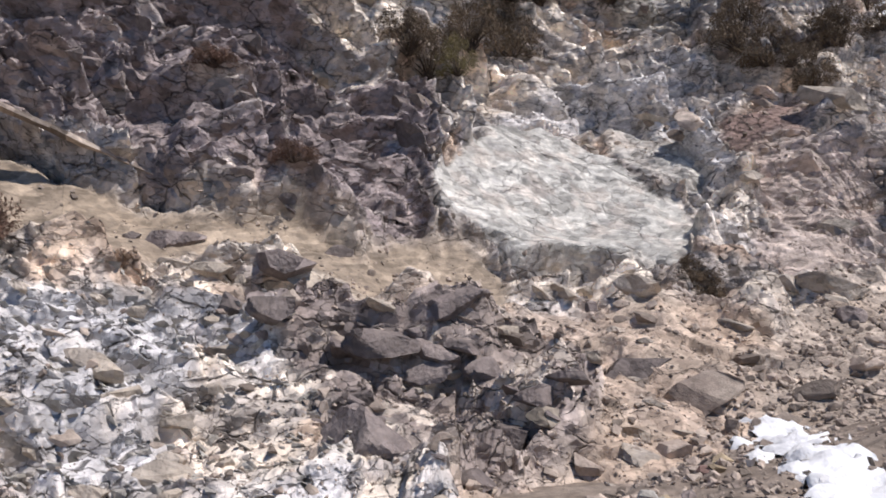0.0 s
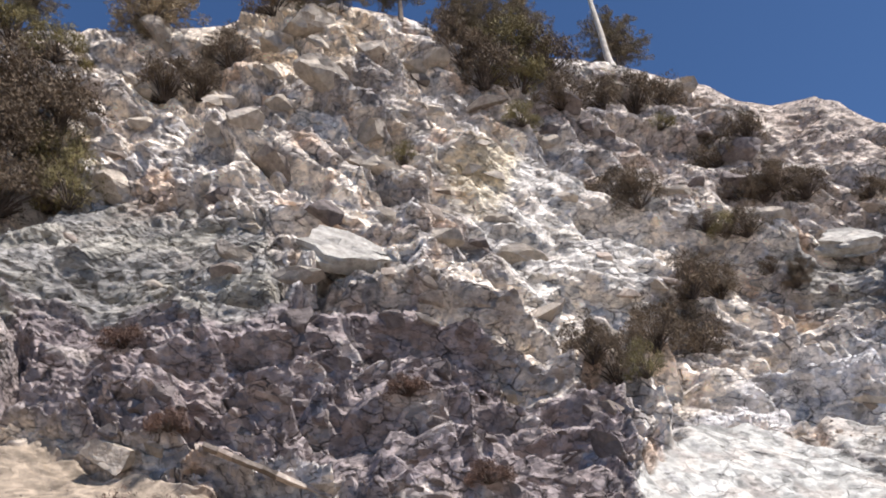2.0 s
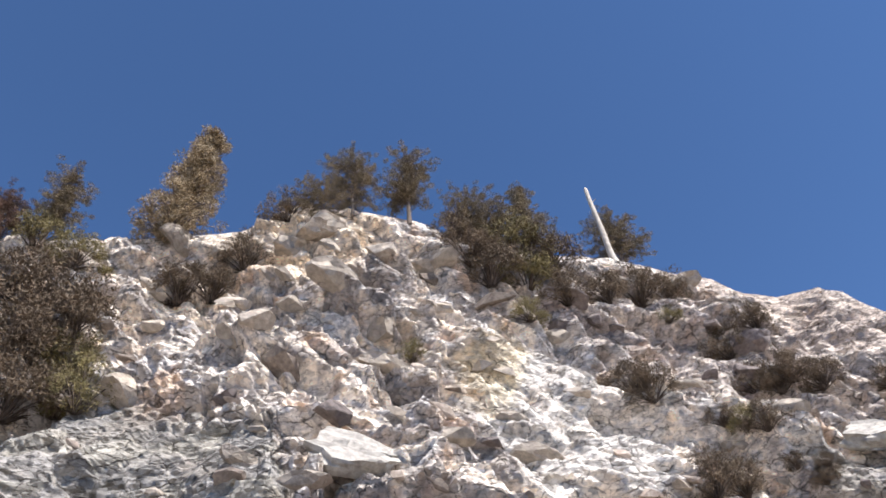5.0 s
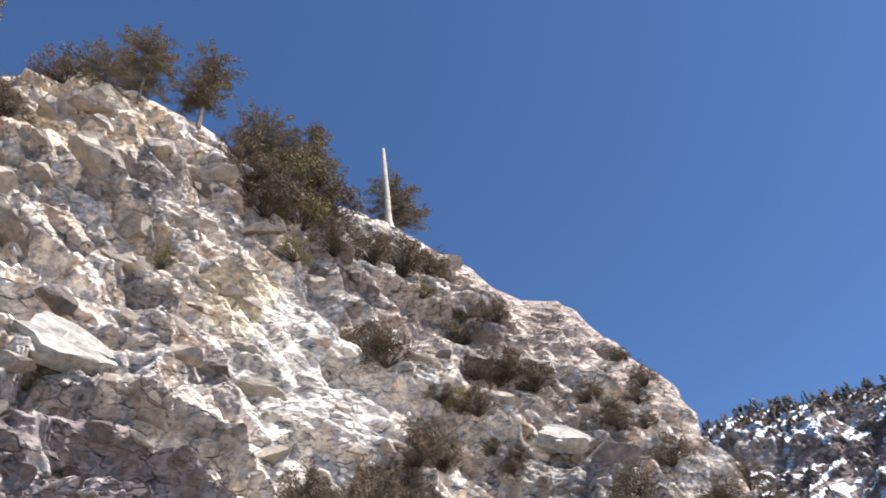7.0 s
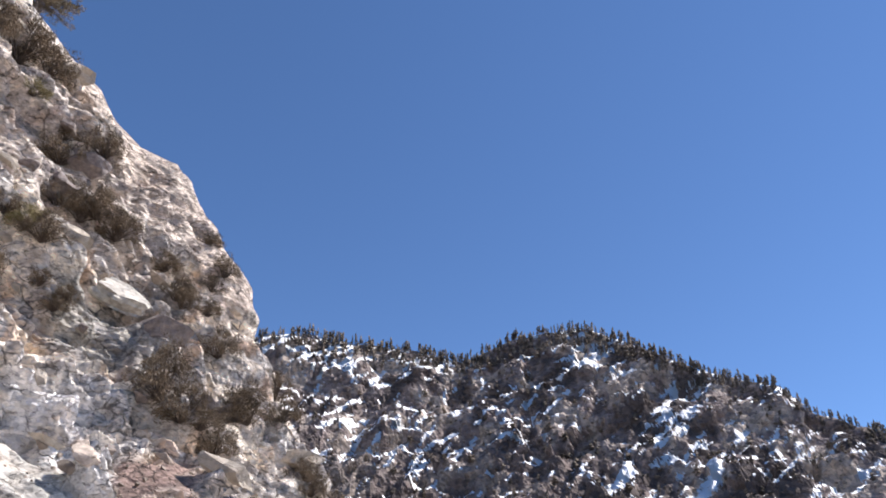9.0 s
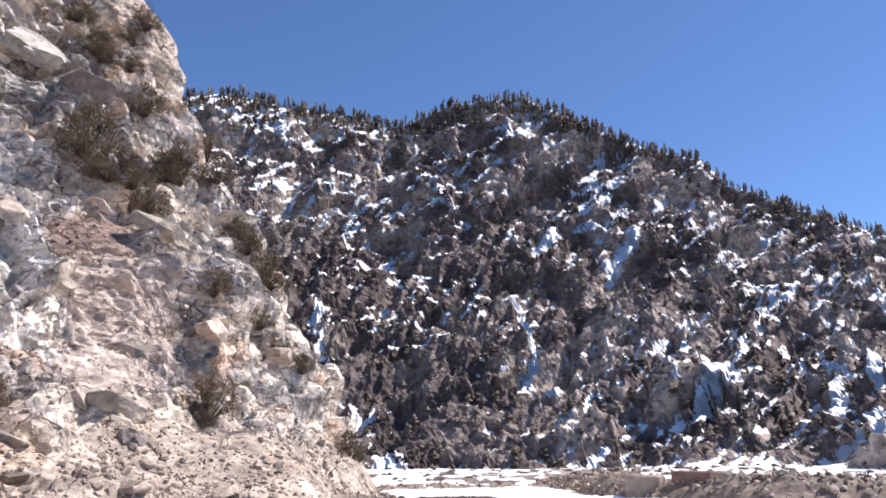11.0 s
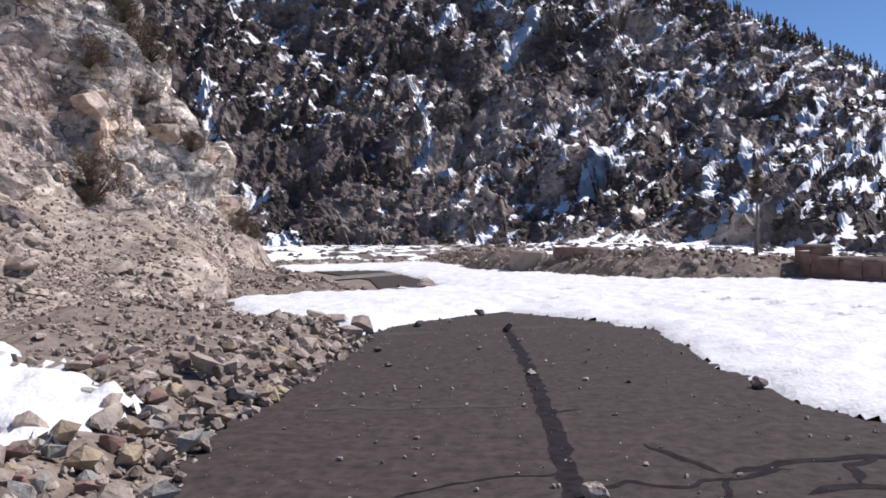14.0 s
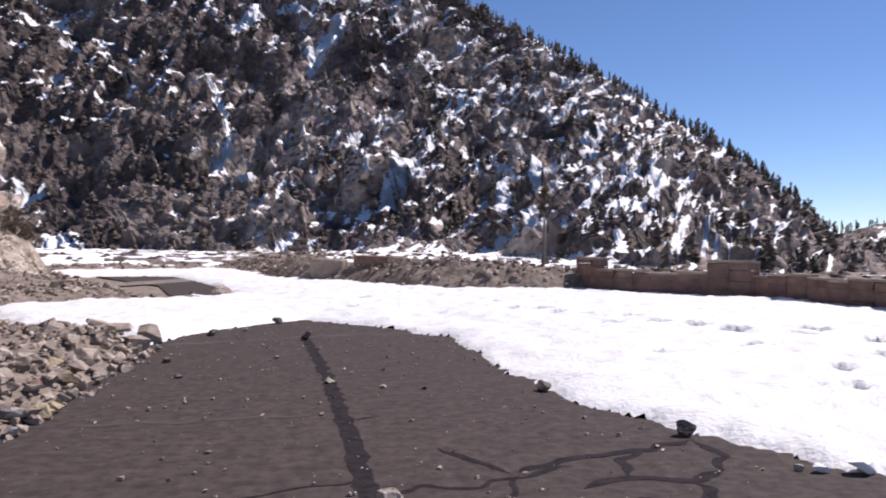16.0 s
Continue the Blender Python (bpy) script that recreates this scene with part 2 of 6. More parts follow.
JOINT_WAYS = np.array([(0.2, 0.75, 0.6), (-0.7, 0.1, 0.7), (0.75, 0.35, -0.55), (0.1, -0.6, 0.8), (-0.3, 0.9, -0.2), (0.6, -0.2, 0.75)], np.float32)


def facets(p, seed, tilt, blend=0.3, cleft=0.12):
    """Height of rock broken into blocks along a few joint directions: each block is a plane with its own offset and slope, and breaks off to the
    next one over a short way, with a narrow cleft between them. Also a random number of the block, and its key."""
    p = np.asarray(p, np.float32)
    i = np.floor(p - 0.5).astype(np.int64)
    d1, d2 = np.full(len(p), 9e9, np.float32), np.full(len(p), 9e9, np.float32)
    h1, h2 = np.zeros(len(p), np.float32), np.zeros(len(p), np.float32)
    key = np.zeros(len(p), np.int64)
    for dx in (0, 1):
        for dy in (0, 1):
            for dz in (0, 1):
                c = i + (dx, dy, dz)
                h = scramble(c, seed)
                j = np.stack([h & 1023, (h >> 10) & 1023, (h >> 20) & 1023], 1).astype(np.float32) * (0.8 / 1023) + 0.1
                v = p - c.astype(np.float32) - j
                d = (v * v).sum(1)
                g = JOINT_WAYS[(h >> 7) % 6] + 0.45 * GRADS[(h >> 9) % 512].astype(np.float32)
                rnd = ((h >> 3) % 1000).astype(np.float32) / 1000
                val = 0.9 * (rnd - 0.5) - 0.6 * (rnd < 0.08) + tilt * (v * g).sum(1)
                near, next_ = d < d1, d < d2
                h2 = np.where(near, h1, np.where(next_, val, h2))
                d2 = np.where(near, d1, np.where(next_, d, d2))
                h1, d1, key = np.where(near, val, h1), np.where(near, d, d1), np.where(near, h, key)
    gap = np.sqrt(d2) - np.sqrt(d1)
    w = 0.5 * np.clip(1 - gap / blend, 0, 1)
    return h1 * (1 - w) + h2 * w - cleft * np.clip(1 - gap / 0.1, 0, 1), ((key >> 3) % 1000) / 1000, key


def crags(p, seed, tilt=1.0, bulge=0.5):
    """Height of broken rock as an unbroken surface of tilted planes, and a random number of the plane that stands out."""
    i = np.floor(p - 0.5).astype(np.int64)
    best, key = np.full(len(p), -9e9), np.zeros(len(p), np.int64)
    for dx in (0, 1):
        for dy in (0, 1):
            for dz in (0, 1):
                c = i + (dx, dy, dz)
                h = scramble(c, seed)
                j = np.stack([(h & 1023) / 1023, ((h >> 10) & 1023) / 1023, ((h >> 20) & 1023) / 1023], 1)
                v = p - (c + 0.1 + 0.8 * j)
                d = (v * v).sum(1)
                far = np.clip(np.abs(p - (c + 0.5)).max(1) - 0.6, 0, None)
                val = tilt * (v * GRADS[(h >> 7) % 512]).sum(1) - bulge * d - 6 * np.clip(d - 1.1, 0, None) - 6 * far - 16 * far * far + 0.5 * ((h >> 5) % 100) / 100
                hit = val > best
                best = np.where(hit, val, best)
                key[hit] = h[hit]
    return best - 0.45, ((key >> 3) % 1000) / 1000, key


def smooth(a, b, x):
    t = np.clip((x - a) / (b - a), 0, 1)
    return t * t * (3 - 2 * t)


def inside(px, py, poly):
    """Signed distance to a closed outline, positive within."""
    q = np.array(poly, float)
    best, odd = np.full(px.shape, 9e9), np.zeros(px.shape, bool)
    for (ax, ay), (bx, by) in zip(q, np.roll(q, -1, 0)):
        ex, ey = bx - ax, by - ay
        t = np.clip(((px - ax) * ex + (py - ay) * ey) / (ex * ex + ey * ey), 0, 1)
        best = np.minimum(best, np.hypot(px - ax - t * ex, py - ay - t * ey))
        cross = (ay > py) != (by > py)
        with np.errstate(divide="ignore", invalid="ignore"):
            xs = ax + (py - ay) * ex / (ey if ey else 1e-9)
        odd ^= cross & (px < xs)
    return np.where(odd, best, -best)


def sheet_mesh(name, verts, faces, mat, flat=True, colors=None, attr="rock"):
    """One mesh from arrays of corners and of three- or four-cornered faces."""
    me = bpy.data.meshes.new(name)
    verts, faces = np.asarray(verts, np.float32), np.asarray(faces, np.int32)
    k = faces.shape[1]
    me.vertices.add(len(verts))
    me.vertices.foreach_set("co", verts.ravel())
    me.loops.add(faces.size)
    me.loops.foreach_set("vertex_index", faces.ravel())
    me.polygons.add(len(faces))
    me.polygons.foreach_set("loop_start", np.arange(0, faces.size, k, dtype=np.int32))
    me.polygons.foreach_set("use_smooth", np.full(len(faces), not flat))
    if colors is not None:
        a = me.attributes.new(attr, "FLOAT_COLOR", "POINT")
        a.data.foreach_set("color", (colors if colors.shape[1] == 4 else np.concatenate([colors, np.ones((len(colors), 1))], 1)).astype(np.float32).ravel())
    me.update(calc_edges=True)
    me.validate()
    me.materials.append(mat)
    return me


def grid_faces(rows, cols, keep=None):
    a = (np.arange(rows - 1)[:, None] * cols + np.arange(cols - 1)[None, :])
    if keep is not None:
        a = a[keep]
    a = a.ravel()
    return np.stack([a, a + 1, a + cols + 1, a + cols], 1)


def part(name, me, parent, label="", at=None):
    """A mesh (or bmesh data) as a child of a thing."""
    ob = new(name, me)
    ob.parent = parent
    if at is not None:
        ob.matrix_basis = at
    if label:
        ob["label"] = label
    return ob


def empty(name, at):
    ob = new(name)
    ob.matrix_basis = at
    ob.empty_display_size = 0.1
    return ob


def lay(table, x):
    t = np.array(table, float)
    return np.interp(x, t[:, 0], t[:, 1])


# ---- the hillside: a rocky spur beside the road ----
# bearing (degrees from +x), then the height of its crest above the eye in degrees, its distance, and the distance of its foot
CREST_RISE = [(106, -3.5), (109, -2.5), (109.8, -1.9), (112, 1.2), (114, 5.8), (116.5, 10.4), (118.1, 14.0), (120.2, 17.6), (121.4, 19.6), (123.0, 21.5), (124.3, 24.1), (125.0, 25.7), (125.9, 27.4), (127.1, 29.5), (129, 31.6), (130.9, 33.6),
              (132.0, 35.0), (133.3, 36.0), (136.6, 36.4), (139.0, 37.6), (140.8, 39.3), (144.5, 41.2), (148.8, 43.3), (155, 44.8), (160.6, 46), (165, 48), (168.5, 48.9), (175, 49.7), (179.5, 50.1), (183, 49.0), (186, 47.6), (193, 46.2), (203, 43.9), (210, 41.3), (218, 39), (250, 30)]
CREST_FAR = [(106, 32), (110, 33.5), (115, 35), (118, 37), (121.5, 39), (124, 40), (127, 41), (136, 42), (143, 40), (149, 37), (160, 33), (170, 31), (180, 30.5), (190, 32.5), (203, 36), (216, 39), (250, 45)]
FOOT_FAR = [(106, 31), (109, 30), (111, 25), (113, 20), (116, 15.5), (120, 11.5), (125, 8.2), (130, 6.2), (135, 5.2), (145, 4.4), (160, 3.9), (180, 3.7), (200, 3.9), (215, 4.6), (230, 5.8), (250, 10)]
APRON = [(106, 0.5), (118, 0.5), (130, 0.52), (150, 0.5), (180, 0.48), (220, 0.5)]
EYE_HEIGHT = 1.6
H_COLS, H_ROWS, H_BACK = 1000, 640, 10
h_bear = np.linspace(107.5, 222, H_COLS)


def hill_columns(bear):
    """For each bearing the profile of the slope, at even steps of the angle under which the eye sees it: a low apron, then the steep face."""
    rise, far, foot = lay(CREST_RISE, bear), lay(CREST_FAR, bear), lay(FOOT_FAR, bear)
    low = np.degrees(np.arctan2(-EYE_HEIGHT - 0.35, foot))
    q = np.linspace(0, 1, H_ROWS)[:, None]
    e = low + (rise - low) * q
    bend = np.clip((0.24 * rise - low) / (rise - low), 0.1, 0.9)     # where the apron ends
    mid = foot + lay(APRON, bear) * (far - foot)
    steep = 0.06
    a = foot + (mid - foot) * (q / bend) ** 1.25
    c = mid + (far - mid) * (q - bend) / (1 - bend)
    w = smooth(-steep, steep, q - bend)
    r = a * (1 - w) + c * w
    return r, EYE_HEIGHT + r * np.tan(np.radians(e)), e


h_r, h_z, h_e = hill_columns(h_bear)
h_b = np.repeat(h_bear[None, :], H_ROWS, 0)
# the far side, falling away behind the crest
back = np.linspace(0.4, 1, H_BACK) ** 2 * 40
h_r = np.concatenate([h_r, h_r[-1] + back[:, None]])
h_z = np.concatenate([h_z, h_z[-1] - np.minimum(0.45 * back[:, None], 0.4 * np.maximum(h_z[-1], 0.3)) - 0.02 * back[:, None]])
h_b = np.concatenate([h_b, np.repeat(h_bear[None, :], H_BACK, 0)])
h_e = np.concatenate([h_e, np.repeat(h_e[-1:], H_BACK, 0)])
HP = np.stack([h_r * np.cos(np.radians(h_b)), h_r * np.sin(np.radians(h_b)), h_z], -1).reshape(-1, 3)
hb, he, hr = h_b.ravel(), h_e.ravel(), h_r.ravel()

# outlines of the kinds of rock, as bearing and rise
DARK = [(199, 26.8), (186.9, 26.9), (179.9, 27.8), (174.5, 28.4), (169, 28), (164.6, 23.7), (162.2, 20.2), (155.3, 19.6), (154, 16.5), (155, 12), (155.4, 8.6), (159.5, 8.4), (164.4, 10.6), (169.1, 12.7), (173.6, 14), (183.7, 18), (189, 18.7), (199, 19.7)]
GREY = [(203, 30.3), (194.3, 33.4), (187, 34.7), (181.3, 34), (179.8, 30.8), (178.7, 27.6), (186.4, 26), (195.7, 25), (203, 25.8)]
WHITE = [(155.1, 11.8), (152.9, 13.4), (149.3, 16.6), (145.5, 15.9), (141.5, 13.6), (139.3, 11.4), (136, 9), (134.7, 6.9), (136, 4.8), (140.6, 5.8), (148.6, 7.7), (153.6, 9.5)]
WHITE_HIGH = [(140.4, 16.3), (137.3, 15.1), (134.3, 10.4), (134.7, 8.8), (139.3, 11.8)]
BLUEGREY = [(153.2, 15.8), (147.8, 18.7), (139.2, 21.5), (135.3, 19.5), (132.3, 12.1), (134.3, 10.4), (140.4, 16.3), (148.8, 16.8)]
DIRT = [(200, 18.5), (194.3, 19.3), (185, 16), (173, 13.6), (167.6, 11.3), (163.5, 10.1), (159.5, 8.1), (152.8, 8.8), (148.7, 6.9), (148, 4.7), (151.4, 3.3), (157.1, 5.3), (159.7, 4.6), (165.2, 8.5), (170, 8.8), (182.6, 9.2), (200, 11)]
DARK_LOW = [(169.1, 4.8), (165.3, 5.9), (160.5, 3.0), (152.0, 1.3), (143.7, -2.4), (143.8, -7.8), (151.5, -9.4), (157.9, -9.0), (163.2, -3.2), (164.7, 0.8)]
DARK_STREAK = [(181.4, 44.5), (172.2, 44.6), (167.5, 38.6), (171.5, 38.2), (179.0, 41.2)]
PINK = [(131.4, 12.7), (127.5, 14), (124.4, 10.5), (124.2, 4.2), (127.2, 4), (132.3, 5.1), (130.9, 8)]
RUST = [(133.2, 16.5), (129.2, 16.2), (127, 13.5), (130.1, 13.4), (133.0, 12.8)]
DARK_HIGH = [(161, 45.5), (154.1, 44), (146.9, 40.6), (142.5, 38.3), (138.4, 34.6), (131.5, 30.2), (134.5, 26.5), (141.5, 30.5), (147.1, 33.8), (152.2, 37.5), (160.6, 41.6)]
DARK_MID = [(142.8, 28.0), (137.8, 25.5), (129.8, 24.5), (124.5, 22), (124.5, 17.5), (128, 17), (132.1, 16.1), (135.2, 20.2), (139.5, 23.2)]
TAN = [(172, 7.5), (160, 4.6), (150, 3.2), (142, 2.5), (134, 2), (131, -3), (134, -9), (152, -16), (157, -6), (162, 0), (166, 4)]
PALE = [(186, 8.5), (176.7, 8.6), (171.9, 7.0), (166.2, 2.5), (161.1, -8.8), (165, -20), (190, -20), (192, 0)]
CAVE = [(183, 18.3), (179.9, 19.2), (176.3, 19.6), (171.8, 18.4), (173.0, 15.3), (175.9, 16.2), (179.2, 17.3)]
HOLLOWS = [(136.0, 13.0), (133.0, 9.0), (133.5, 6.8), (135.3, 7.5), (135.4, 10.9)]
FAN = [(159.9, 39.0), (155.2, 37.3), (149.5, 32.8), (147.2, 28.7), (148.3, 27.0), (154.8, 23.8), (159.8, 27.6), (163.4, 32.5), (163.2, 36.1)]
TAN_HIGH = [(147.5, 43.6), (144.0, 43.0), (135.7, 38.7), (128.5, 33.4), (124.0, 26.5), (127.4, 25.9), (131.3, 29.7), (138.6, 35.8)]
CREAM = [(190, 46), (180, 50.5), (171, 49.5), (173.4, 44.5), (181, 44)]
GREY_RIGHT = [(140.2, 26.0), (134.9, 25.6), (131.2, 22.5), (132.8, 20.6), (138.9, 23.0)]
SCREE = [(133, -2), (128, 3), (122, 3), (117, 1.5), (113, 1.5), (107, -1), (107, -20), (133, -20)]

warp_b = 1.1 * fractal(HP / 2.2, 4, 3, 0.6)
warp_e = 0.8 * fractal(HP / 2.2 + 40, 4, 9, 0.6)


def zone(poly, soft=0.5):
    near = inside(hb + warp_b, he + warp_e, poly)
    return smooth(-soft, soft, near)


z_dark = np.maximum(zone(DARK), np.maximum(0.5 * zone(DARK_HIGH, 0.9), 0.12 * zone(DARK_MID, 1.2)))
z_white = np.maximum(zone(WHITE, 0.35), 0.8 * zone(WHITE_HIGH, 0.5))
z_dirt = zone(DIRT, 0.6)
z_scree = zone(SCREE, 1.2)
z_rust = zone(RUST, 0.6)
z_low = zone(DARK_LOW, 0.7)
z_tan, z_pale = zone(TAN, 1.0) * (1 - z_low), zone(PALE, 0.8)
z_pink, z_grey, z_fan, z_top = zone(PINK, 0.7), np.maximum(zone(GREY, 0.6), 0.8 * zone(GREY_RIGHT, 0.6)), zone(FAN, 0.8), zone(TAN_HIGH, 0.8)

# strata dip towards the road's far end, and lie flatter in the dark band
dip = np.radians(34 - 26 * np.maximum(zone(DARK, 3.0), zone(GREY, 3.0)))
ST = np.stack([(HP[:, 1] * np.cos(dip) - HP[:, 2] * np.sin(dip)) * 0.6, HP[:, 0] * 0.9, (HP[:, 2] * np.cos(dip) + HP[:, 1] * np.sin(dip)) * 1.35], 1)
ST += 0.3 * np.stack([perlin(HP / 3.0 + q, 60 + q) for q in range(3)], 1)
f_big, rnd_big, _ = facets(ST / 2.7, 1, 1.3, 0.2, 0.25)
f_mid, rnd_mid, _ = facets(ST / 1.05, 2, 1.4, 0.28, 0.3)
f_small, rnd_small, _ = facets(ST / 0.46, 3, 1.4, 0.4, 0.35)
f_tiny, _, _ = facets(ST / 0.2, 4, 1.4, 0.5)
# feathered cleavage that runs steeply down the slope
CL = np.stack([(HP[:, 1] * 0.85 + HP[:, 2] * 0.53) / 0.32, (HP[:, 1] * 0.53 - HP[:, 2] * 0.85) / 2.6, HP[:, 0] / 2.0], 1)
cleave = 1 - 2 * np.abs(fractal(CL + 0.6 * np.stack([perlin(HP / 2.0 + 5, 66)] * 3, 1), 3, 67, 0.55))
near_w = smooth(16, 7, hr)
calm = np.clip(1 - 0.88 * z_white - 0.92 * z_dirt - 0.85 * z_scree - 0.9 * z_rust - 0.7 * z_tan - 0.3 * z_pale - 0.5 * z_pink - 0.5 * z_grey - 0.45 * z_fan - 0.6 * z_top, 0.06, 1)
swell = fractal(HP / 7.0, 3, 21)
cut = smooth(0.0, 0.12, (hr - lay(FOOT_FAR, hb)) / (lay(CREST_FAR, hb) - lay(FOOT_FAR, hb)))
# relief finer than the sheet's own steps is left to the material
h_step = np.zeros(h_r.shape)
h_step[:-1] = np.linalg.norm(np.diff(HP.reshape(h_r.shape + (3,)), axis=0), axis=-1)
h_step[-1] = h_step[-2]
h_step = h_step.ravel()


def held(size):
    return smooth(0.4 * size, 0.15 * size, h_step)


ribs = 1 - 2 * np.abs(fractal(np.stack([ST[:, 0] / 3.5, ST[:, 1] / 3.5, ST[:, 2] / 0.8], 1), 3, 68, 0.5))
lift = (0.8 * swell * cut + calm * (1.05 * f_big * (0.35 + 0.65 * cut) + (0.5 - 0.2 * near_w) * f_mid * held(1.0) + 0.24 * ribs * held(0.8)) + np.maximum(calm, 0.14) * 0.2 * f_small * held(0.45)
        + np.maximum(calm, 0.35) * (0.02 + 0.06 * near_w) * f_tiny * held(0.2) + (0.05 + 0.12 * np.maximum(z_fan, z_pink)) * np.maximum(calm, 0.3) * (1 - 0.85 * z_white) * cleave * held(0.4)
        + 0.35 * z_white + 0.2 * z_low + 0.3 * zone(DARK, 1.2) - 0.2 * zone(DIRT, 1.0) - 0.9 * zone(CAVE, 0.8) - 0.5 * zone(HOLLOWS, 0.8))
lift *= 1 - 0.75 * smooth(12, 6, hr) * smooth(9, 3, he)
lift *= smooth(107.5, 112, hb) * 0.9 + 0.1
lift *= 1 - 0.5 * smooth(-1.6, -0.1, he - lay(CREST_RISE, hb))
lift = lift.reshape(h_r.shape)
for _ in range(2):
    lift[:, 1:-1] = 0.25 * lift[:, :-2] + 0.5 * lift[:, 1:-1] + 0.25 * lift[:, 2:]
lift = lift.ravel()


def normals(grid, span):
    """Outward ways of a sheet, smoothed over some rows."""
    a = np.gradient(grid, axis=0)
    c = np.gradient(grid, axis=1)
    n = np.cross(a, c)
    for ax in (0, 1):
        for _ in range(span):
            n = (np.roll(n, 1, ax) + n + np.roll(n, -1, ax)) / 3
    n /= np.linalg.norm(n, axis=-1, keepdims=True) + 1e-12
    n *= np.where(n[..., 2:] < 0, -1, 1)
    return n.reshape(-1, 3)


hill_normal = normals(HP.reshape(H_ROWS + H_BACK, H_COLS, 3), 6)
HQ = HP + hill_normal * lift[:, None]


def mixc(a, c, w):
    return a * (1 - w[:, None]) + np.array(c) * w[:, None]


tone = fractal(HP / 3.5 + 11, 4, 31, 0.6)
layer = fractal(np.stack([ST[:, 0] / 5.0, ST[:, 1] / 5.0, ST[:, 2] / 0.9], 1) + 7, 4, 45, 0.6)
col = np.repeat(np.array([[0.5, 0.44, 0.365]]), len(HP), 0)
col = mixc(col, (0.38, 0.357, 0.33), smooth(-0.1, 0.35, tone + 0.5 * (rnd_big - 0.5)))
col = mixc(col, (0.64, 0.57, 0.47), 0.85 * smooth(0.5, 0.9, rnd_mid + 0.3 * tone))
col = mixc(col, (0.19, 0.172, 0.158), 0.7 * smooth(0.14, 0.36, layer + 0.3 * (rnd_mid - 0.5)))
col = mixc(col, (0.17, 0.152, 0.14), 0.7 * smooth(0.26, 0.46, fractal(HP / 4.5 + 71, 4, 43, 0.65) + 0.3 * (rnd_mid - 0.5)))
col = mixc(col, (0.2, 0.18, 0.165), 0.75 * smooth(0.74, 0.86, rnd_small + 0.5 * fractal(HP / 1.5, 3, 41)))
col = mixc(col, (0.38, 0.25, 0.155), 0.5 * smooth(0.25, 0.6, fractal(HP / 2.0 + 5, 3, 51)))
col = mixc(col, (0.42, 0.4, 0.36), 0.7 * z_fan)
col = mixc(col, (0.27, 0.245, 0.22), 0.6 * z_fan * smooth(0.1, -0.5, cleave))
col = mixc(col, (0.32, 0.265, 0.22), 0.8 * z_top)
col = mixc(col, (0.52, 0.43, 0.315), 0.7 * zone(CREAM, 1.0))
col = mixc(col, (0.40, 0.39, 0.38), 0.75 * zone(BLUEGREY, 0.8))
col = mixc(col, (0.15, 0.146, 0.134), 0.85 * z_grey)
col = mixc(col, (0.22, 0.208, 0.172), 0.6 * z_grey * smooth(0.55, 0.8, rnd_mid))
col = mixc(col, (0.46, 0.39, 0.26), 0.6 * zone([(166, 37.5), (161, 40), (158.5, 38), (160, 35.5), (163, 34)], 1.0))
col = mixc(col, (0.14, 0.125, 0.118), 0.75 * zone(DARK_STREAK, 1.0) * smooth(0.25, 0.5, rnd_mid))
col = mixc(col, (0.27, 0.222, 0.19), 0.85 * z_pink)
col = mixc(col, (0.25, 0.19, 0.14), 0.8 * z_tan)
col = mixc(col, (0.165, 0.135, 0.12), 0.85 * z_low)
col = mixc(col, (0.4, 0.35, 0.29), 0.7 * z_low * smooth(0.8, 0.9, rnd_small))
col = mixc(col, (0.36, 0.355, 0.35), 0.75 * z_pale * smooth(-0.35, 0.15, tone))
col = mixc(col, (0.168, 0.14, 0.134), 0.93 * z_dark)
col = mixc(col, (0.3, 0.27, 0.24), 0.55 * z_dark * smooth(0.86, 0.97, rnd_small))
col = mixc(col, (0.262, 0.256, 0.23), z_white)
streak = fractal(np.stack([ST[:, 0] * 0.8, ST[:, 1], ST[:, 2] * 2.2], 1) + 17, 4, 63, 0.6)
col = mixc(col, (0.17, 0.165, 0.16), 0.4 * z_white * smooth(0.35, 0.55, streak))
col = mixc(col, (0.33, 0.28, 0.235), 0.35 * z_white * smooth(0.0, 0.45, fractal(HP / 0.9 + 3, 3, 61)))
col = mixc(col, (0.18, 0.146, 0.108), z_dirt)
col = mixc(col, (0.23, 0.19, 0.15), 0.85 * z_scree)
col = mixc(col, (0.13, 0.092, 0.078), z_rust)
col *= (1.38 + 0.5 * rnd_small)[:, None] * np.array([1.0, 0.99, 1.0])
# how much of the surface is whole rock, and not loose dirt or smooth slab
whole = 1 - np.maximum(np.maximum(0.85 * z_dirt, 0.6 * z_scree), np.maximum(0.55 * z_white, np.maximum(0.5 * z_tan, 0.45 * z_pink)))
hill_mesh = sheet_mesh("hillside", HQ, grid_faces(H_ROWS + H_BACK, H_COLS), M_ROCK, True, np.concatenate([col, whole[:, None]], 1))
hillside = tagged(new("hillside", hill_mesh), "steep fractured rock slope with dark, white and tan bands", "hillside", kind="structure")
HGRID = HQ.reshape(H_ROWS + H_BACK, H_COLS, 3)


def hill_spot(bearing, rise):
    """The place on the slope that grew from that bearing and rise."""
    j = int(np.clip(np.searchsorted(h_bear, bearing), 0, H_COLS - 1))
    i = int(np.clip(np.searchsorted(h_e[:H_ROWS, j], rise), 0, H_ROWS - 1))
    return Vector(HGRID[i, j])


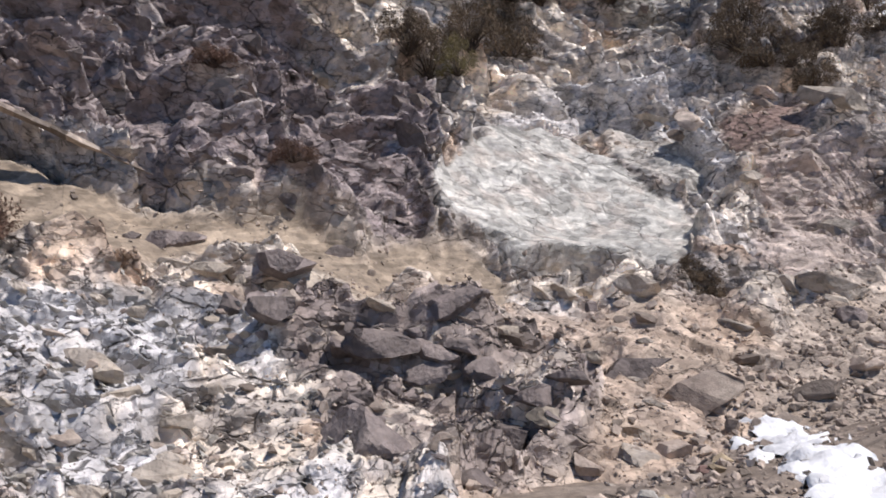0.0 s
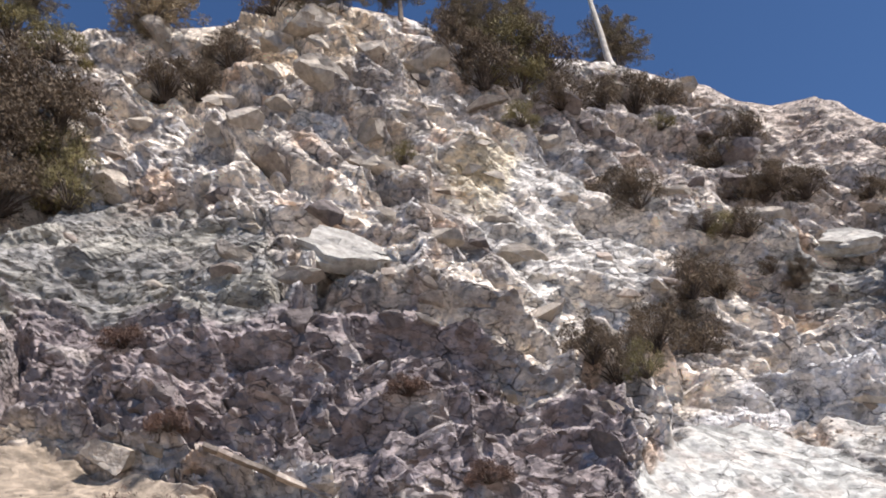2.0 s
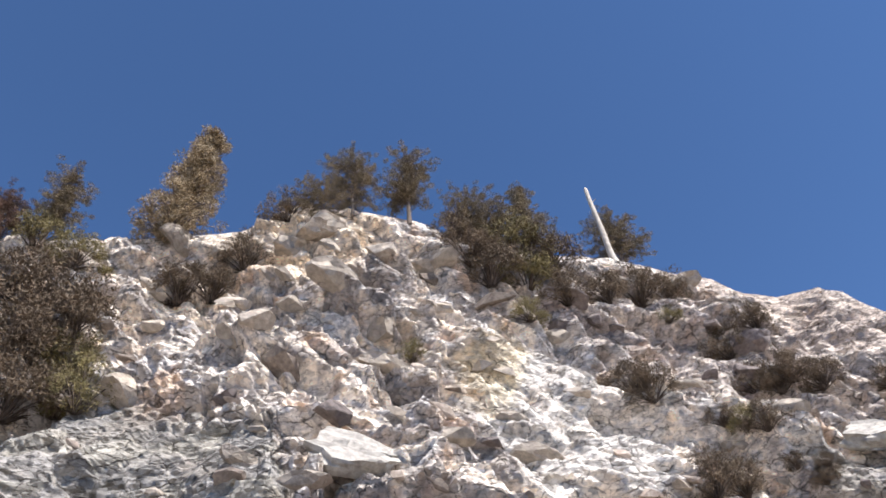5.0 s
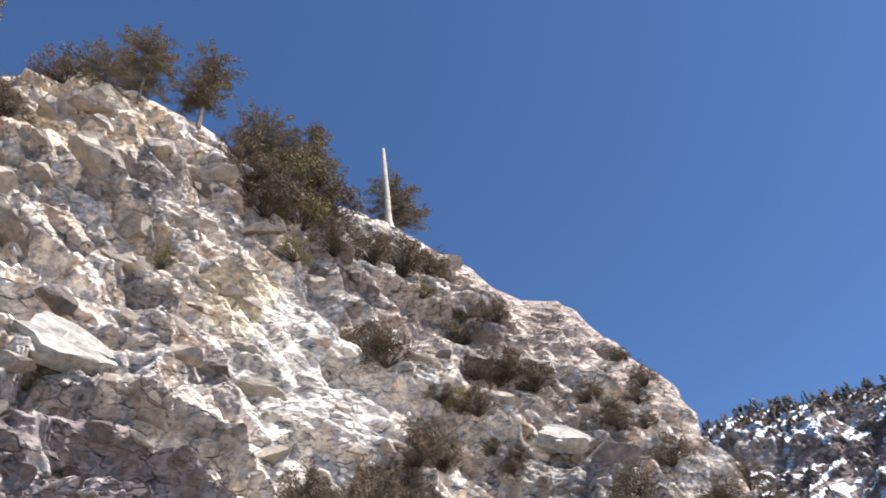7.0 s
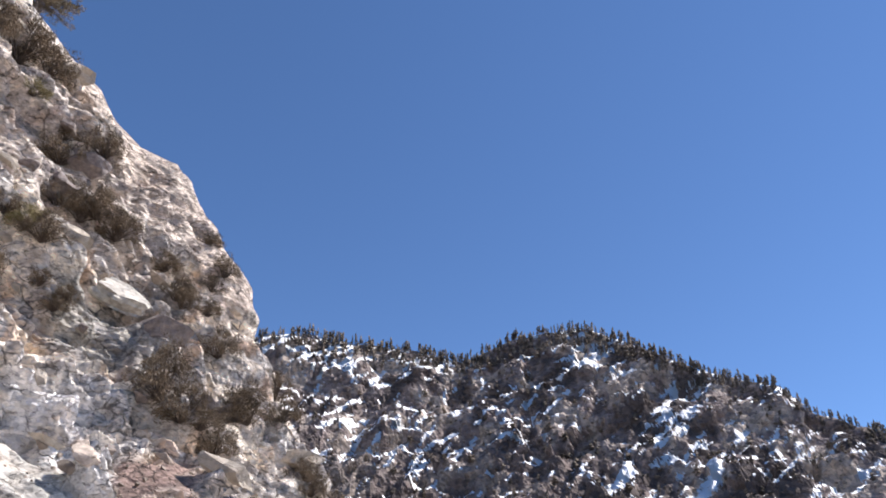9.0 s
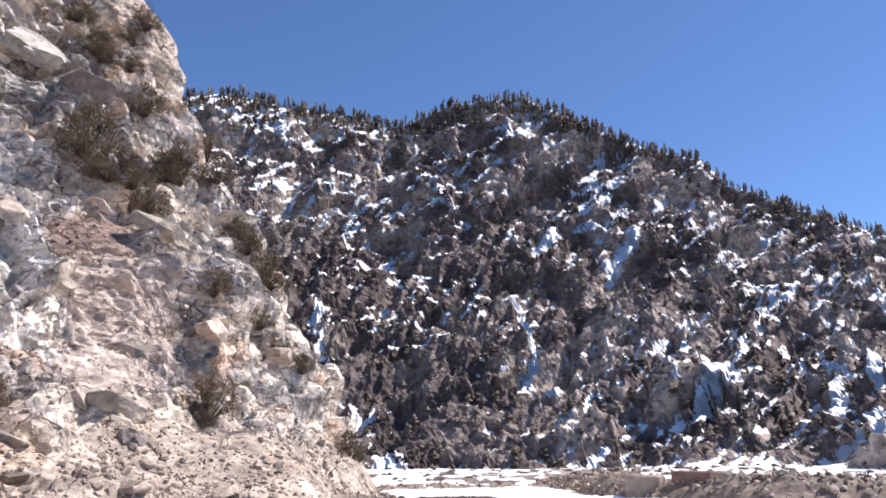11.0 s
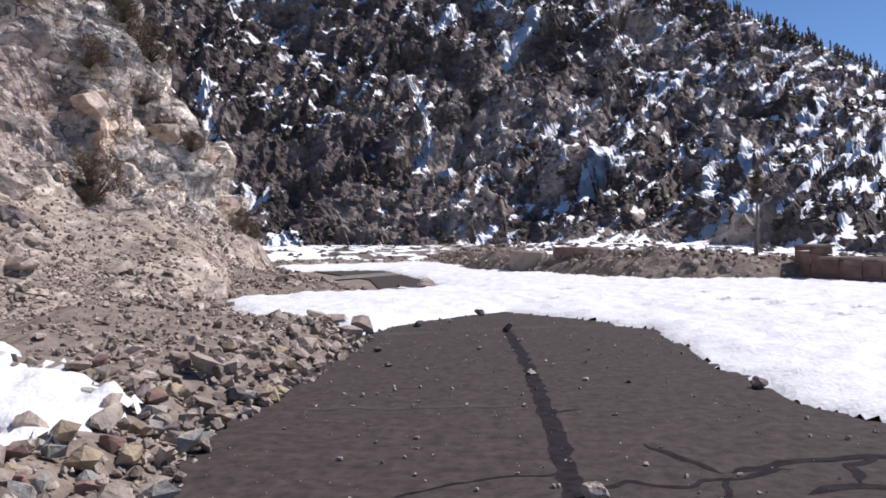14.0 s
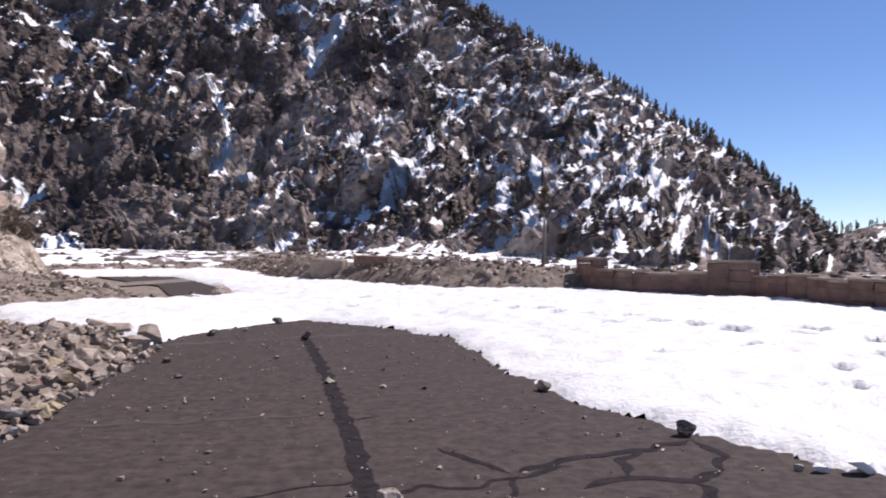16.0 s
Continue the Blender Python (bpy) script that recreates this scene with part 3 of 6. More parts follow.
G_BEAR = np.degrees(np.arctan2(HGRID[:H_ROWS, :, 1], HGRID[:H_ROWS, :, 0])) % 360
G_FAR = np.hypot(HGRID[:H_ROWS, :, 0], HGRID[:H_ROWS, :, 1])
G_RISE = np.degrees(np.arctan2(HGRID[:H_ROWS, :, 2] - EYE_HEIGHT, G_FAR))


def on_hill(bearing, rise):
    """The place on the slope that lies open at that bearing and rise."""
    j = int(np.clip(np.searchsorted(h_bear, bearing), 0, H_COLS - 1))
    a, c = max(j - 14, 0), min(j + 15, H_COLS)
    off = np.hypot((G_BEAR[:, a:c] - bearing) * math.cos(radians(rise)), G_RISE[:, a:c] - rise)
    if off.min() > 0.5:
        return hill_spot(bearing, rise)
    k = np.argmin(np.where(off < max(0.25, off.min() + 0.01), G_FAR[:, a:c], 1e9))
    return Vector(HGRID[:H_ROWS, a:c].reshape(-1, 3)[k])


# ---- the mountain across the valley ----
FAR_RISE = [(30, 3), (45, 2.6), (53.3, 1.9), (56.2, 1.1), (57.1, 2.0), (60.6, 4.6), (63.9, 7.2), (68.2, 9.8), (71.7, 12.0), (75.8, 14.1), (80, 16.2), (83.7, 18.0), (85.5, 20.0), (90.4, 21.7),
            (94.6, 23.9), (98.8, 25.6), (101.5, 25.4), (104.7, 25.0), (108.4, 23.5), (112, 24.3), (117, 24.7), (121, 25.2), (124.1, 24.8), (135, 22)]
FAR_FAR = [(30, 900), (52, 800), (56, 600), (57.5, 190), (62, 200), (72, 215), (84, 235), (98, 265), (110, 280), (135, 300)]
FAR_FOOT = [(30, 46), (135, 46)]
m_bear = np.linspace(40, 128, 660)
F_ROWS = 250
m_q = np.linspace(0, 1, F_ROWS) ** 0.9
m_top = EYE_HEIGHT + lay(FAR_FAR, m_bear) * np.tan(np.radians(lay(FAR_RISE, m_bear)))
m_far, m_foot = lay(FAR_FAR, m_bear), lay(FAR_FOOT, m_bear)
m_t = lay([(30, 0), (67, 0), (80, 1)], m_bear)
m_wall = (m_foot + 12) * (1 - m_t) + np.maximum(m_foot + 20, 0.52 * m_far) * m_t          # where the steep face begins, above a snowy apron
m_low = lay([(30, -1.5), (67, -1.5), (75, -0.8), (85, -0.55), (95, -0.9), (105, -1.6), (112, -1.9)], m_bear)
m_e = np.concatenate([np.linspace(-1.95, -1.0, 14)[:, None] + 0 * m_bear, np.linspace(0, 1, F_ROWS - 14)[:, None] * (lay(FAR_RISE, m_bear) + 0.35 * smooth(57, 62, m_bear) - m_low) + m_low])
m_w = np.concatenate([np.zeros((14, 1)), np.linspace(0, 1, F_ROWS - 14)[:, None]])
m_v = np.concatenate([np.linspace(0, 1, 14)[:, None], np.ones((F_ROWS - 14, 1))])
m_r = m_foot + (m_wall - m_foot) * m_v + (m_far - m_wall) * m_w
m_z = EYE_HEIGHT + m_r * np.tan(np.radians(m_e))
m_z[:14] = 0.03 + (m_z[14] - 0.03) * m_v[:14] ** 2
m_z[:14] = np.maximum(m_z[:14], 0.03)
m_q = m_w[:, 0]
m_b = np.repeat(m_bear[None, :], F_ROWS, 0)
m_back = np.linspace(0, 1, 8)[1:, None]
m_r = np.concatenate([m_r, m_r[-1] + 160 * m_back])
m_z = np.concatenate([m_z, m_z[-1] * (1 - 0.6 * m_back)])
m_b = np.concatenate([m_b, np.repeat(m_bear[None, :], 7, 0)])
MP = np.stack([m_r * np.cos(np.radians(m_b)), m_r * np.sin(np.radians(m_b)), m_z], -1).reshape(-1, 3)
mq = np.concatenate([np.repeat(m_q[:, None], len(m_bear), 1), np.ones((7, len(m_bear)))]).ravel()
mbv = m_b.ravel()
rib = np.stack([(mbv + 15 * mq) / 3.2, (15 * mq - mbv) / 9.0, np.zeros_like(mq)], 1)
ridge = 1 - np.abs(fractal(rib, 4, 71, 0.55)) * 2
mf, mrnd, _ = facets(MP / 15.0, 5, 1.2, 0.5, 0.0)
mf2, mrnd2, _ = facets(MP / np.array([5.0, 5.0, 3.4]), 6, 1.3, 0.4)
mf3, mrnd3, _ = facets(MP / 2.0, 7, 1.3, 0.5)
mlift = (2.6 * (ridge - 0.5) * np.sin(math.pi * np.clip(mq, 0, 1)) + 4.0 * mf) * smooth(0, 0.06, mq) * smooth(1.0, 0.93, mq) + (1 - 0.7 * smooth(0.96, 1, mq)) * (1.15 * mf2 + 0.5 * mf3) * (0.08 + 0.92 * smooth(0, 0.05, mq))
MQ = MP + normals(MP.reshape(F_ROWS + 7, len(m_bear), 3), 6) * mlift[:, None]
# snow lies in slanting gullies and on ledges
me_v = np.degrees(np.arctan2(MP[:, 2] - EYE_HEIGHT, np.hypot(MP[:, 0], MP[:, 1])))
slant = np.stack([(0.87 * me_v + 0.5 * mbv) / 0.42, (0.87 * mbv - 0.5 * me_v) / 1.5, mq * 0], 1)
steep = normals(MQ.reshape(F_ROWS + 7, len(m_bear), 3), 1)[:, 2]
steep -= steep.mean()
sn = 0.6 * fractal(slant, 4, 81, 0.6) + 0.3 * fractal(MP / 4.0, 3, 91, 0.6) + 0.45 * steep + 0.3 * fractal(MP / 30.0, 2, 93)
sn = (sn - sn.mean()) / sn.std()
snow_w = smooth(-0.3, 0.3, sn - lay([(55, 1.9), (58, 1.0), (62, 0.75), (80, 0.8), (92, 0.95), (100, 1.1), (120, 1.0)], mbv) + (0.25 + 0.55 * smooth(92, 105, mbv)) * smooth(0.5, 0.8, mq) + 1.4 * smooth(0.03, 0.0, mq))
GULLIES = [([(113.9, 10.5), (114.5, 8.8), (113.7, 6.8), (112.9, 4.8), (111.3, 3.2), (110, 3.6)], 0.35), ([(96.5, 16.1), (98.1, 14.4)], 0.5), ([(90.3, 14.9), (92.7, 13.2)], 0.55), ([(99.8, 11.2), (98.6, 8.9), (98.4, 7.0), (99.5, 5.2)], 0.4),
           ([(89.1, 2.7), (87.1, 3.7), (85.7, 4.9), (83.6, 7.5), (81.6, 10.2)], 0.3), ([(85.7, 4.9), (84, 4.9)], 0.25), ([(79, 5.9), (77.5, 4.9), (76.1, 5.8), (74.6, 6.2)], 0.45), ([(79.3, 0.2), (78, 0.8), (76.3, 0.9)], 0.4), ([(67.5, 9.1), (66.4, 8.5)], 0.4),
           ([(72.8, 7.2), (71.7, 8.0)], 0.4), ([(76, 1.5), (74, 2.2), (72.4, 2.4)], 0.4), ([(100.5, 23), (97, 24.6)], 0.35), ([(92.3, 22), (93.3, 19.9), (94.1, 17.3)], 0.4), ([(93.4, 18), (91.5, 19)], 0.35), ([(105.9, 17.7), (104.4, 18.3)], 0.3), ([(110, -0.6), (107.6, -0.8)], 0.6)]
gwb, gwe = mbv + 0.6 * fractal(MP / 6.0, 4, 95, 0.65), me_v + 0.5 * fractal(MP / 6.0 + 9, 4, 96, 0.65)
for line, wide in GULLIES:
    q = np.array(line)
    for (ax, ay), (cx_, cy_) in zip(q[:-1], q[1:]):
        ex, ey = cx_ - ax, cy_ - ay
        tt = np.clip(((gwb - ax) * ex + (gwe - ay) * ey) / (ex * ex + ey * ey), 0, 1)
        dd = np.hypot(gwb - ax - tt * ex, gwe - ay - tt * ey)
        snow_w = np.maximum(snow_w, smooth(wide * 1.4, wide * 0.3, dd + 0.25 * (mrnd3 - 0.3)))
snow_w = np.where(mq <= 0, smooth(66, 70, mbv) * smooth(-0.25, 0.15, fractal(MP / 3.5, 3, 97) + lay([(66, 0.25), (88, 0.05), (95, -0.25), (103, 0.1), (112, 0.3)], mbv)), snow_w)
mtone = fractal(MP / 16.0, 4, 101, 0.6)
mcol = np.repeat(np.array([[0.185, 0.148, 0.138]]), len(MP), 0)
mcol = mixc(mcol, (0.34, 0.285, 0.245), smooth(0.0, 0.35, mtone + 0.5 * (mrnd2 - 0.5)))
mcol = mixc(mcol, (0.085, 0.068, 0.063), smooth(0.1, 0.45, -mtone))
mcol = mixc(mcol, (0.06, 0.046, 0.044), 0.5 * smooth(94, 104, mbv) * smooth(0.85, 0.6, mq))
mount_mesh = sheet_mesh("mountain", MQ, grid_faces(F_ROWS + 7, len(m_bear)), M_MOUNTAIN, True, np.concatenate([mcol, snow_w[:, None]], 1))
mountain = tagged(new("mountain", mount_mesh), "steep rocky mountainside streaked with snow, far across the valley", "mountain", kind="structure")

# ---- ground, road ----
gb = np.radians(np.linspace(0, 360, 145))
gr = np.concatenate([[0.0], np.geomspace(1.0, 3500, 60)])
GX, GY = gr[:, None] * np.cos(gb), gr[:, None] * np.sin(gb)
GZ = -0.04 - 0.03 * smooth(20, 60, np.hypot(GX, GY)) + 0 * GX
ground = tagged(new("ground", sheet_mesh("ground", np.stack([GX, GY, GZ], -1).reshape(-1, 3), grid_faces(len(gr), 145), M_DIRT, False)), "bare stony dirt ground of the pass", "ground", kind="structure")


def ribbon(points, widths, z, rough=0.0, seed=0, step=0.15):
    """A flat strip along a bent line, with uneven edges."""
    p = np.array(points, float)
    s = np.concatenate([[0], np.cumsum(np.hypot(*np.diff(p, axis=0).T))])
    t = np.linspace(0, s[-1], max(3, int(s[-1] / step)))
    x, y = np.interp(t, s, p[:, 0]), np.interp(t, s, p[:, 1])
    w = np.interp(t, s, np.broadcast_to(widths, len(p)))
    if rough:
        x = x + rough * perlin(np.stack([t / 0.35, t * 0 + seed, t * 0], 1), seed)
        y = y + rough * perlin(np.stack([t / 0.35, t * 0 + seed + 9, t * 0], 1), seed)
        w = w * (1 + 0.55 * perlin(np.stack([t / 0.25, t * 0 + seed + 3, t * 0], 1), seed) + 0.3 * perlin(np.stack([t / 0.08, t * 0 + seed + 5, t * 0], 1), seed))
        w = np.maximum(w, 0.012) * np.clip(np.minimum(t, t[-1] - t) / 0.15, 0.15, 1)
    dx, dy = np.gradient(x), np.gradient(y)
    n = np.hypot(dx, dy) + 1e-9
    ax, ay = -dy / n * w / 2, dx / n * w / 2
    a = np.stack([x + ax, y + ay, np.full_like(x, z)], 1)
    c = np.stack([x - ax, y - ay, np.full_like(x, z)], 1)
    v = np.stack([a, c], 1).reshape(-1, 3)
    return v, grid_faces(len(x), 2)


v, fcs = ribbon([(1.6, -30), (1.6, 0), (1.6, 10), (0.4, 20), (-3.0, 30), (-9.5, 40), (-22, 52)], [9.0, 9.0, 9.0, 8.5, 7.5, 7.0, 7.0], 0.0, step=0.8)
road = tagged(new("road", sheet_mesh("road", v, fcs, M_ASPHALT, False)), "dark cracked asphalt mountain road strewn with pebbles", "road", kind="structure")

# ---- snow ----
SNOW_EDGE = [(6.5, 2.2), (4.6, 3.9), (3.45, 5.64), (2.96, 6.6), (2.34, 8.0), (2.13, 9.9), (1.85, 13.2), (0.98, 14.8), (-0.8, 16.4), (-1.7, 15.4), (-2.3, 14.3), (-3.0, 12.3), (-5.3, 13.6), (-7.8, 18.3), (-6.5, 20.4),
             (-5.4, 21.0), (-3.2, 23.0), (-3.4, 25), (-5.4, 31), (-7.6, 36), (-13.0, 34.5), (-17, 42), (-9, 50), (-4, 46), (0.5, 38), (5.5, 31.5), (11, 29), (16, 22), (17, 8), (16, 0), (10, -2)]


PRINTS = [(3.56, 19.4, 0.3), (3.78, 17.7, 0.32), (4.35, 17.3, 0.32), (4.54, 16.3, 0.3), (5.07, 16.2, 0.34), (4.94, 14.2, 0.28), (5.85, 15.6, 0.3), (5.95, 14.35, 0.3), (6.5, 13.95, 0.34), (6.75, 13.0, 0.36), (5.02, 7.61, 0.17), (5.3, 7.6, 0.2), (4.85, 7.55, 0.14),
          (8.57, 11.67, 0.3), (7.29, 9.8, 0.28), (5.86, 8.67, 0.2), (5.67, 26.6, 0.5), (0.46, 20.5, 0.3), (0.08, 17.8, 0.25), (12.0, 20.6, 0.5), (7.6, 12.4, 0.34), (8.3, 13.1, 0.34), (9.2, 12.0, 0.36), (6.1, 11.1, 0.28), (4.3, 10.4, 0.22)]


def snow_field(name, poly, cell, depth, label, seed, low=0.0, prints=PRINTS):
    q = np.array(poly, float)
    xs = np.arange(q[:, 0].min() - 0.3, q[:, 0].max() + 0.3, cell)
    ys = np.arange(q[:, 1].min() - 0.3, q[:, 1].max() + 0.3, cell)
    X, Y = np.meshgrid(xs, ys)
    P = np.stack([X.ravel(), Y.ravel(), 0 * X.ravel()], 1)
    edge = inside(X.ravel(), Y.ravel(), poly) + 0.16 * fractal(P / 0.55, 4, seed, 0.6)
    h = depth * np.sqrt(np.clip(edge / 0.55, 0, 1)) * (0.62 + 0.38 * smooth(0.3, 2.5, edge))
    h = h + smooth(0.05, 0.5, edge) * (0.06 * fractal(P / 1.3, 3, seed + 4) + 0.05 * fractal(P / 0.3, 3, seed + 6))
    for fx, fy, fw in prints:
        dd = np.hypot(P[:, 0] - fx, P[:, 1] - fy) / fw
        h = h - 0.4 * np.clip(1 - dd * dd, 0, 1) * (h > 0.05) + 0.02 * np.exp(-((dd - 1.25) / 0.3) ** 2)
    keep = (edge > -cell * 1.2).reshape(X.shape)
    kq = keep[:-1, :-1] & keep[1:, :-1] & keep[:-1, 1:] & keep[1:, 1:]
    h = np.where(edge > 0, h, -0.04) + low
    v = np.stack([X.ravel(), Y.ravel(), h], 1)
    f = grid_faces(*X.shape, kq)
    used = np.unique(f)
    back_index = np.zeros(len(v), np.int64)
    back_index[used] = np.arange(len(used))
    return tagged(new(name, sheet_mesh(name, v[used], back_index[f], M_SNOW, False)), label, "snow", kind="structure")


snow_field("snow", SNOW_EDGE, 0.11, 0.2, "old white snowfield with footprints lying over the road", 5)

# ---- stones ----
def hull_mesh(name, seed, points=13, squash=0.7, mat=None):
    """An angular broken stone about one metre wide."""
    rng = np.random.default_rng(seed)
    v = rng.normal(size=(points, 3))
    v /= np.linalg.norm(v, axis=1)[:, None]
    v *= rng.uniform(0.38, 0.55, (points, 1)) * np.array([1.0, rng.uniform(0.65, 0.95), squash])
    bm = bmesh.new()
    for c in v:
        bm.verts.new(c)
    res = bmesh.ops.convex_hull(bm, input=bm.verts)
    bmesh.ops.delete(bm, geom=[g for g in res["geom_interior"] if isinstance(g, bmesh.types.BMVert)], context="VERTS")
    me = bpy.data.meshes.new(name)
    bm.to_mesh(me)
    bm.free()
    me.materials.append(mat)
    return me


def boulder_mesh(name, seed, mat, squash=0.7, cuts=11, fine=4):
    """A big angular block about one metre wide: a ball cut by planes, its faces roughened."""
    rng = np.random.default_rng(seed)
    bm = bmesh.new()
    bmesh.ops.create_icosphere(bm, subdivisions=fine, radius=0.6)
    v = np.array([q.co for q in bm.verts])
    f, _, _ = crags(v / 0.36 + seed * 3.1, seed, 1.8, 0.5)
    v *= 1 + 0.1 * f[:, None]
    for _ in range(cuts):
        n = rng.normal(size=3)
        n /= np.linalg.norm(n)
        h = rng.uniform(0.22, 0.42)
        over = np.maximum(v @ n - h, 0)
        v -= over[:, None] * n
    v *= np.array([1.0, rng.uniform(0.6, 0.9), squash])
    f2, _, _ = crags(v / 0.14 + seed * 5.3, seed + 1, 1.6, 0.5)
    v *= 1 + 0.025 * f2[:, None]
    for q, c in zip(bm.verts, v):
        q.co = c
    me = bpy.data.meshes.new(name)
    bm.to_mesh(me)
    bm.free()
    me.materials.append(mat)
    return me


def bm_mesh(name, bm, mat):
    me = bpy.data.meshes.new(name)
    bm.to_mesh(me)
    bm.free()
    me.materials.append(mat)
    return me


def to_array(me):
    v = np.zeros(len(me.vertices) * 3, np.float32)
    me.vertices.foreach_get("co", v)
    f = np.array([p.vertices[:] for p in me.polygons], np.int64)
    return v.reshape(-1, 3), f


def merged(name, pieces, mat, flat=True):
    """Many small shapes joined into one mesh: (verts, faces, 4x4 matrix) each."""
    vs, fs, k = [], [], 0
    for v, f, m in pieces:
        a = np.array(m)
        vs.append(v @ a[:3, :3].T + a[:3, 3])
        fs.append(f + k)
        k += len(v)
    return sheet_mesh(name, np.concatenate(vs), np.concatenate(fs), mat, flat)


STONES = [hull_mesh("stone", 100 + k, 10 + k % 5, 0.55 + 0.05 * (k % 5), M_STONE) for k in range(10)]
PALE_STONES = [hull_mesh("stone", 140 + k, 11 + k % 4, 0.6, M_PALE_STONE) for k in range(4)]
DARK_STONES = [hull_mesh("stone", 160 + k, 11 + k % 4, 0.65, M_DARK_STONE) for k in range(4)]
MORE_STONES = [[hull_mesh("stone", 180 + 10 * q + k, 11 + k % 4, 0.62, m) for k in range(4)] for q, m in enumerate((M_GREY_STONE, M_TAN_STONE, M_RED_STONE))]
SHARD_ARRAYS = [to_array(hull_mesh("shard", 230 + k, 9, 0.22, M_GREY_STONE)) for k in range(6)]
STONE_ARRAYS = [to_array(m) for m in STONES]
rs = random.Random(11)


def spun(x, y, z, size, flat=25):
    return Matrix.Translation((x, y, z)) @ Euler((radians(rs.uniform(-flat, flat)), radians(rs.uniform(-flat, flat)), rs.uniform(0, 6.283))).to_matrix().to_4x4() @ Matrix.Scale(size, 4)


FOOT_STEP = 0.05
foot_r = np.arange(2, 42, FOOT_STEP)
foot_polar = np.array([np.interp(foot_r, np.maximum.accumulate(np.hypot(HGRID[:H_ROWS, j, 0], HGRID[:H_ROWS, j, 1])), HGRID[:H_ROWS, j, 2]) for j in range(H_COLS)])


def hill_height(x, y):
    """Height of the rock slope over places near its foot, for numbers or arrays."""
    b, r = np.degrees(np.arctan2(y, x)) % 360, np.hypot(x, y)
    j = np.clip(((b - h_bear[0]) / (h_bear[1] - h_bear[0])).astype(int) if isinstance(b, np.ndarray) else int((b - h_bear[0]) / (h_bear[1] - h_bear[0])), 0, H_COLS - 1)
    i = np.clip(((r - 2) / FOOT_STEP).astype(int) if isinstance(r, np.ndarray) else int((r - 2) / FOOT_STEP), 0, len(foot_r) - 1)
    return np.where((b > h_bear[0]) & (b < h_bear[-1]), np.maximum(foot_polar[j, i], -0.02), -0.02)


# bank of rubble between the road's edge and the slope: a low uneven mound under the stones
BANK = [(-2.2, -10.0), (-2.3, 3.0), (-2.35, 4.3), (-2.75, 6), (-2.65, 8.8), (-2.75, 11.8), (-3.2, 12.5), (-5.4, 13.6), (-7.9, 18.3), (-6.0, 20.5), (-5.3, 21.4), (-5.7, 22.6), (-8.5, 27.5), (-11, 32), (-14, 34), (-16, 27), (-12.5, 16), (-9, 9), (-6, 3), (-5, -3), (-5.5, -10)]
bx, by = np.meshgrid(np.arange(-16.5, -2.0, 0.14), np.arange(-10.4, 34.5, 0.14))
bpnt = np.stack([bx.ravel(), by.ravel(), 0 * bx.ravel()], 1)
bin_ = inside(bx.ravel(), by.ravel(), BANK) + 0.2 * fractal(bpnt / 0.8, 3, 25)
bf, _, _ = facets(bpnt / 0.35, 26, 0.8, 0.5)
bz = 0.28 * smooth(0, 0.9, bin_) + 0.5 * smooth(0.8, 4.0, bin_) + np.where(bin_ > 0, 0.03 * bf + 0.07 * fractal(bpnt / 1.1, 3, 27), -0.06)
bk = (bin_ > -0.2).reshape(bx.shape)
bfaces = grid_faces(*bx.shape, bk[:-1, :-1] & bk[1:, :-1] & bk[:-1, 1:] & bk[1:, 1:])
bu = np.unique(bfaces)
bi = np.zeros(len(bpnt), np.int64)
bi[bu] = np.arange(len(bu))
bverts = np.stack([bx.ravel(), by.ravel(), bz], 1)
tagged(new("rubble_bank", sheet_mesh("rubble_bank", bverts[bu], bi[bfaces], M_DIRT, True)), "low bank of brown scree and dirt at the slope's foot", "scree bank", kind="structure")


def bank_height(x, y):
    i, j = np.clip(((y + 10.4) / 0.14), 0, bx.shape[0] - 1), np.clip((x + 16.5) / 0.14, 0, bx.shape[1] - 1)
    i, j = (i.astype(int), j.astype(int)) if isinstance(i, np.ndarray) else (int(i), int(j))
    z = np.maximum(bz.reshape(bx.shape)[i, j], 0)
    out = np.maximum(z, hill_height(x, y))
    return out if isinstance(x, np.ndarray) else float(out)


# snow lying on the foot of the slope and the bank
map_x, map_y = np.arange(-10, -1.9, 0.08), np.arange(3.0, 12.0, 0.08)
MX, MY = np.meshgrid(map_x, map_y)
foot_map = bank_height(MX, MY)
for _ in range(4):
    foot_map = (foot_map + np.roll(foot_map, 1, 0) + np.roll(foot_map, -1, 0) + np.roll(foot_map, 1, 1) + np.roll(foot_map, -1, 1)) / 5
PATCH = [(134.2, -5.9), (132.4, -5.2), (131.0, -4.8), (130.0, -5.9), (127.4, -7.1), (124.6, -8.6), (121.0, -10.4), (118.6, -12.0), (120.5, -13.0), (125.5, -13.2), (129.5, -11.6), (131.0, -9.6), (131.2, -8.3), (132.8, -7.3)]
MX, MY = np.meshgrid(map_x, map_y)
map_b = np.degrees(np.arctan2(MY, MX))
map_e = np.degrees(np.arctan2(foot_map - EYE_HEIGHT, np.hypot(MX, MY)))
mp3 = np.stack([MX.ravel(), MY.ravel(), 0 * MX.ravel()], 1)
pin = inside(map_b.ravel(), map_e.ravel(), PATCH) + 1.6 * fractal(mp3 / 0.5, 5, 15, 0.7)
pz = foot_map.ravel() + np.where(pin > 0, 0.08 * np.sqrt(np.clip(pin / 1.0, 0, 1)) + 0.1 * fractal(mp3 / 0.4, 5, 16, 0.6), -0.15)
pk = (pin > -0.5).reshape(MX.shape)
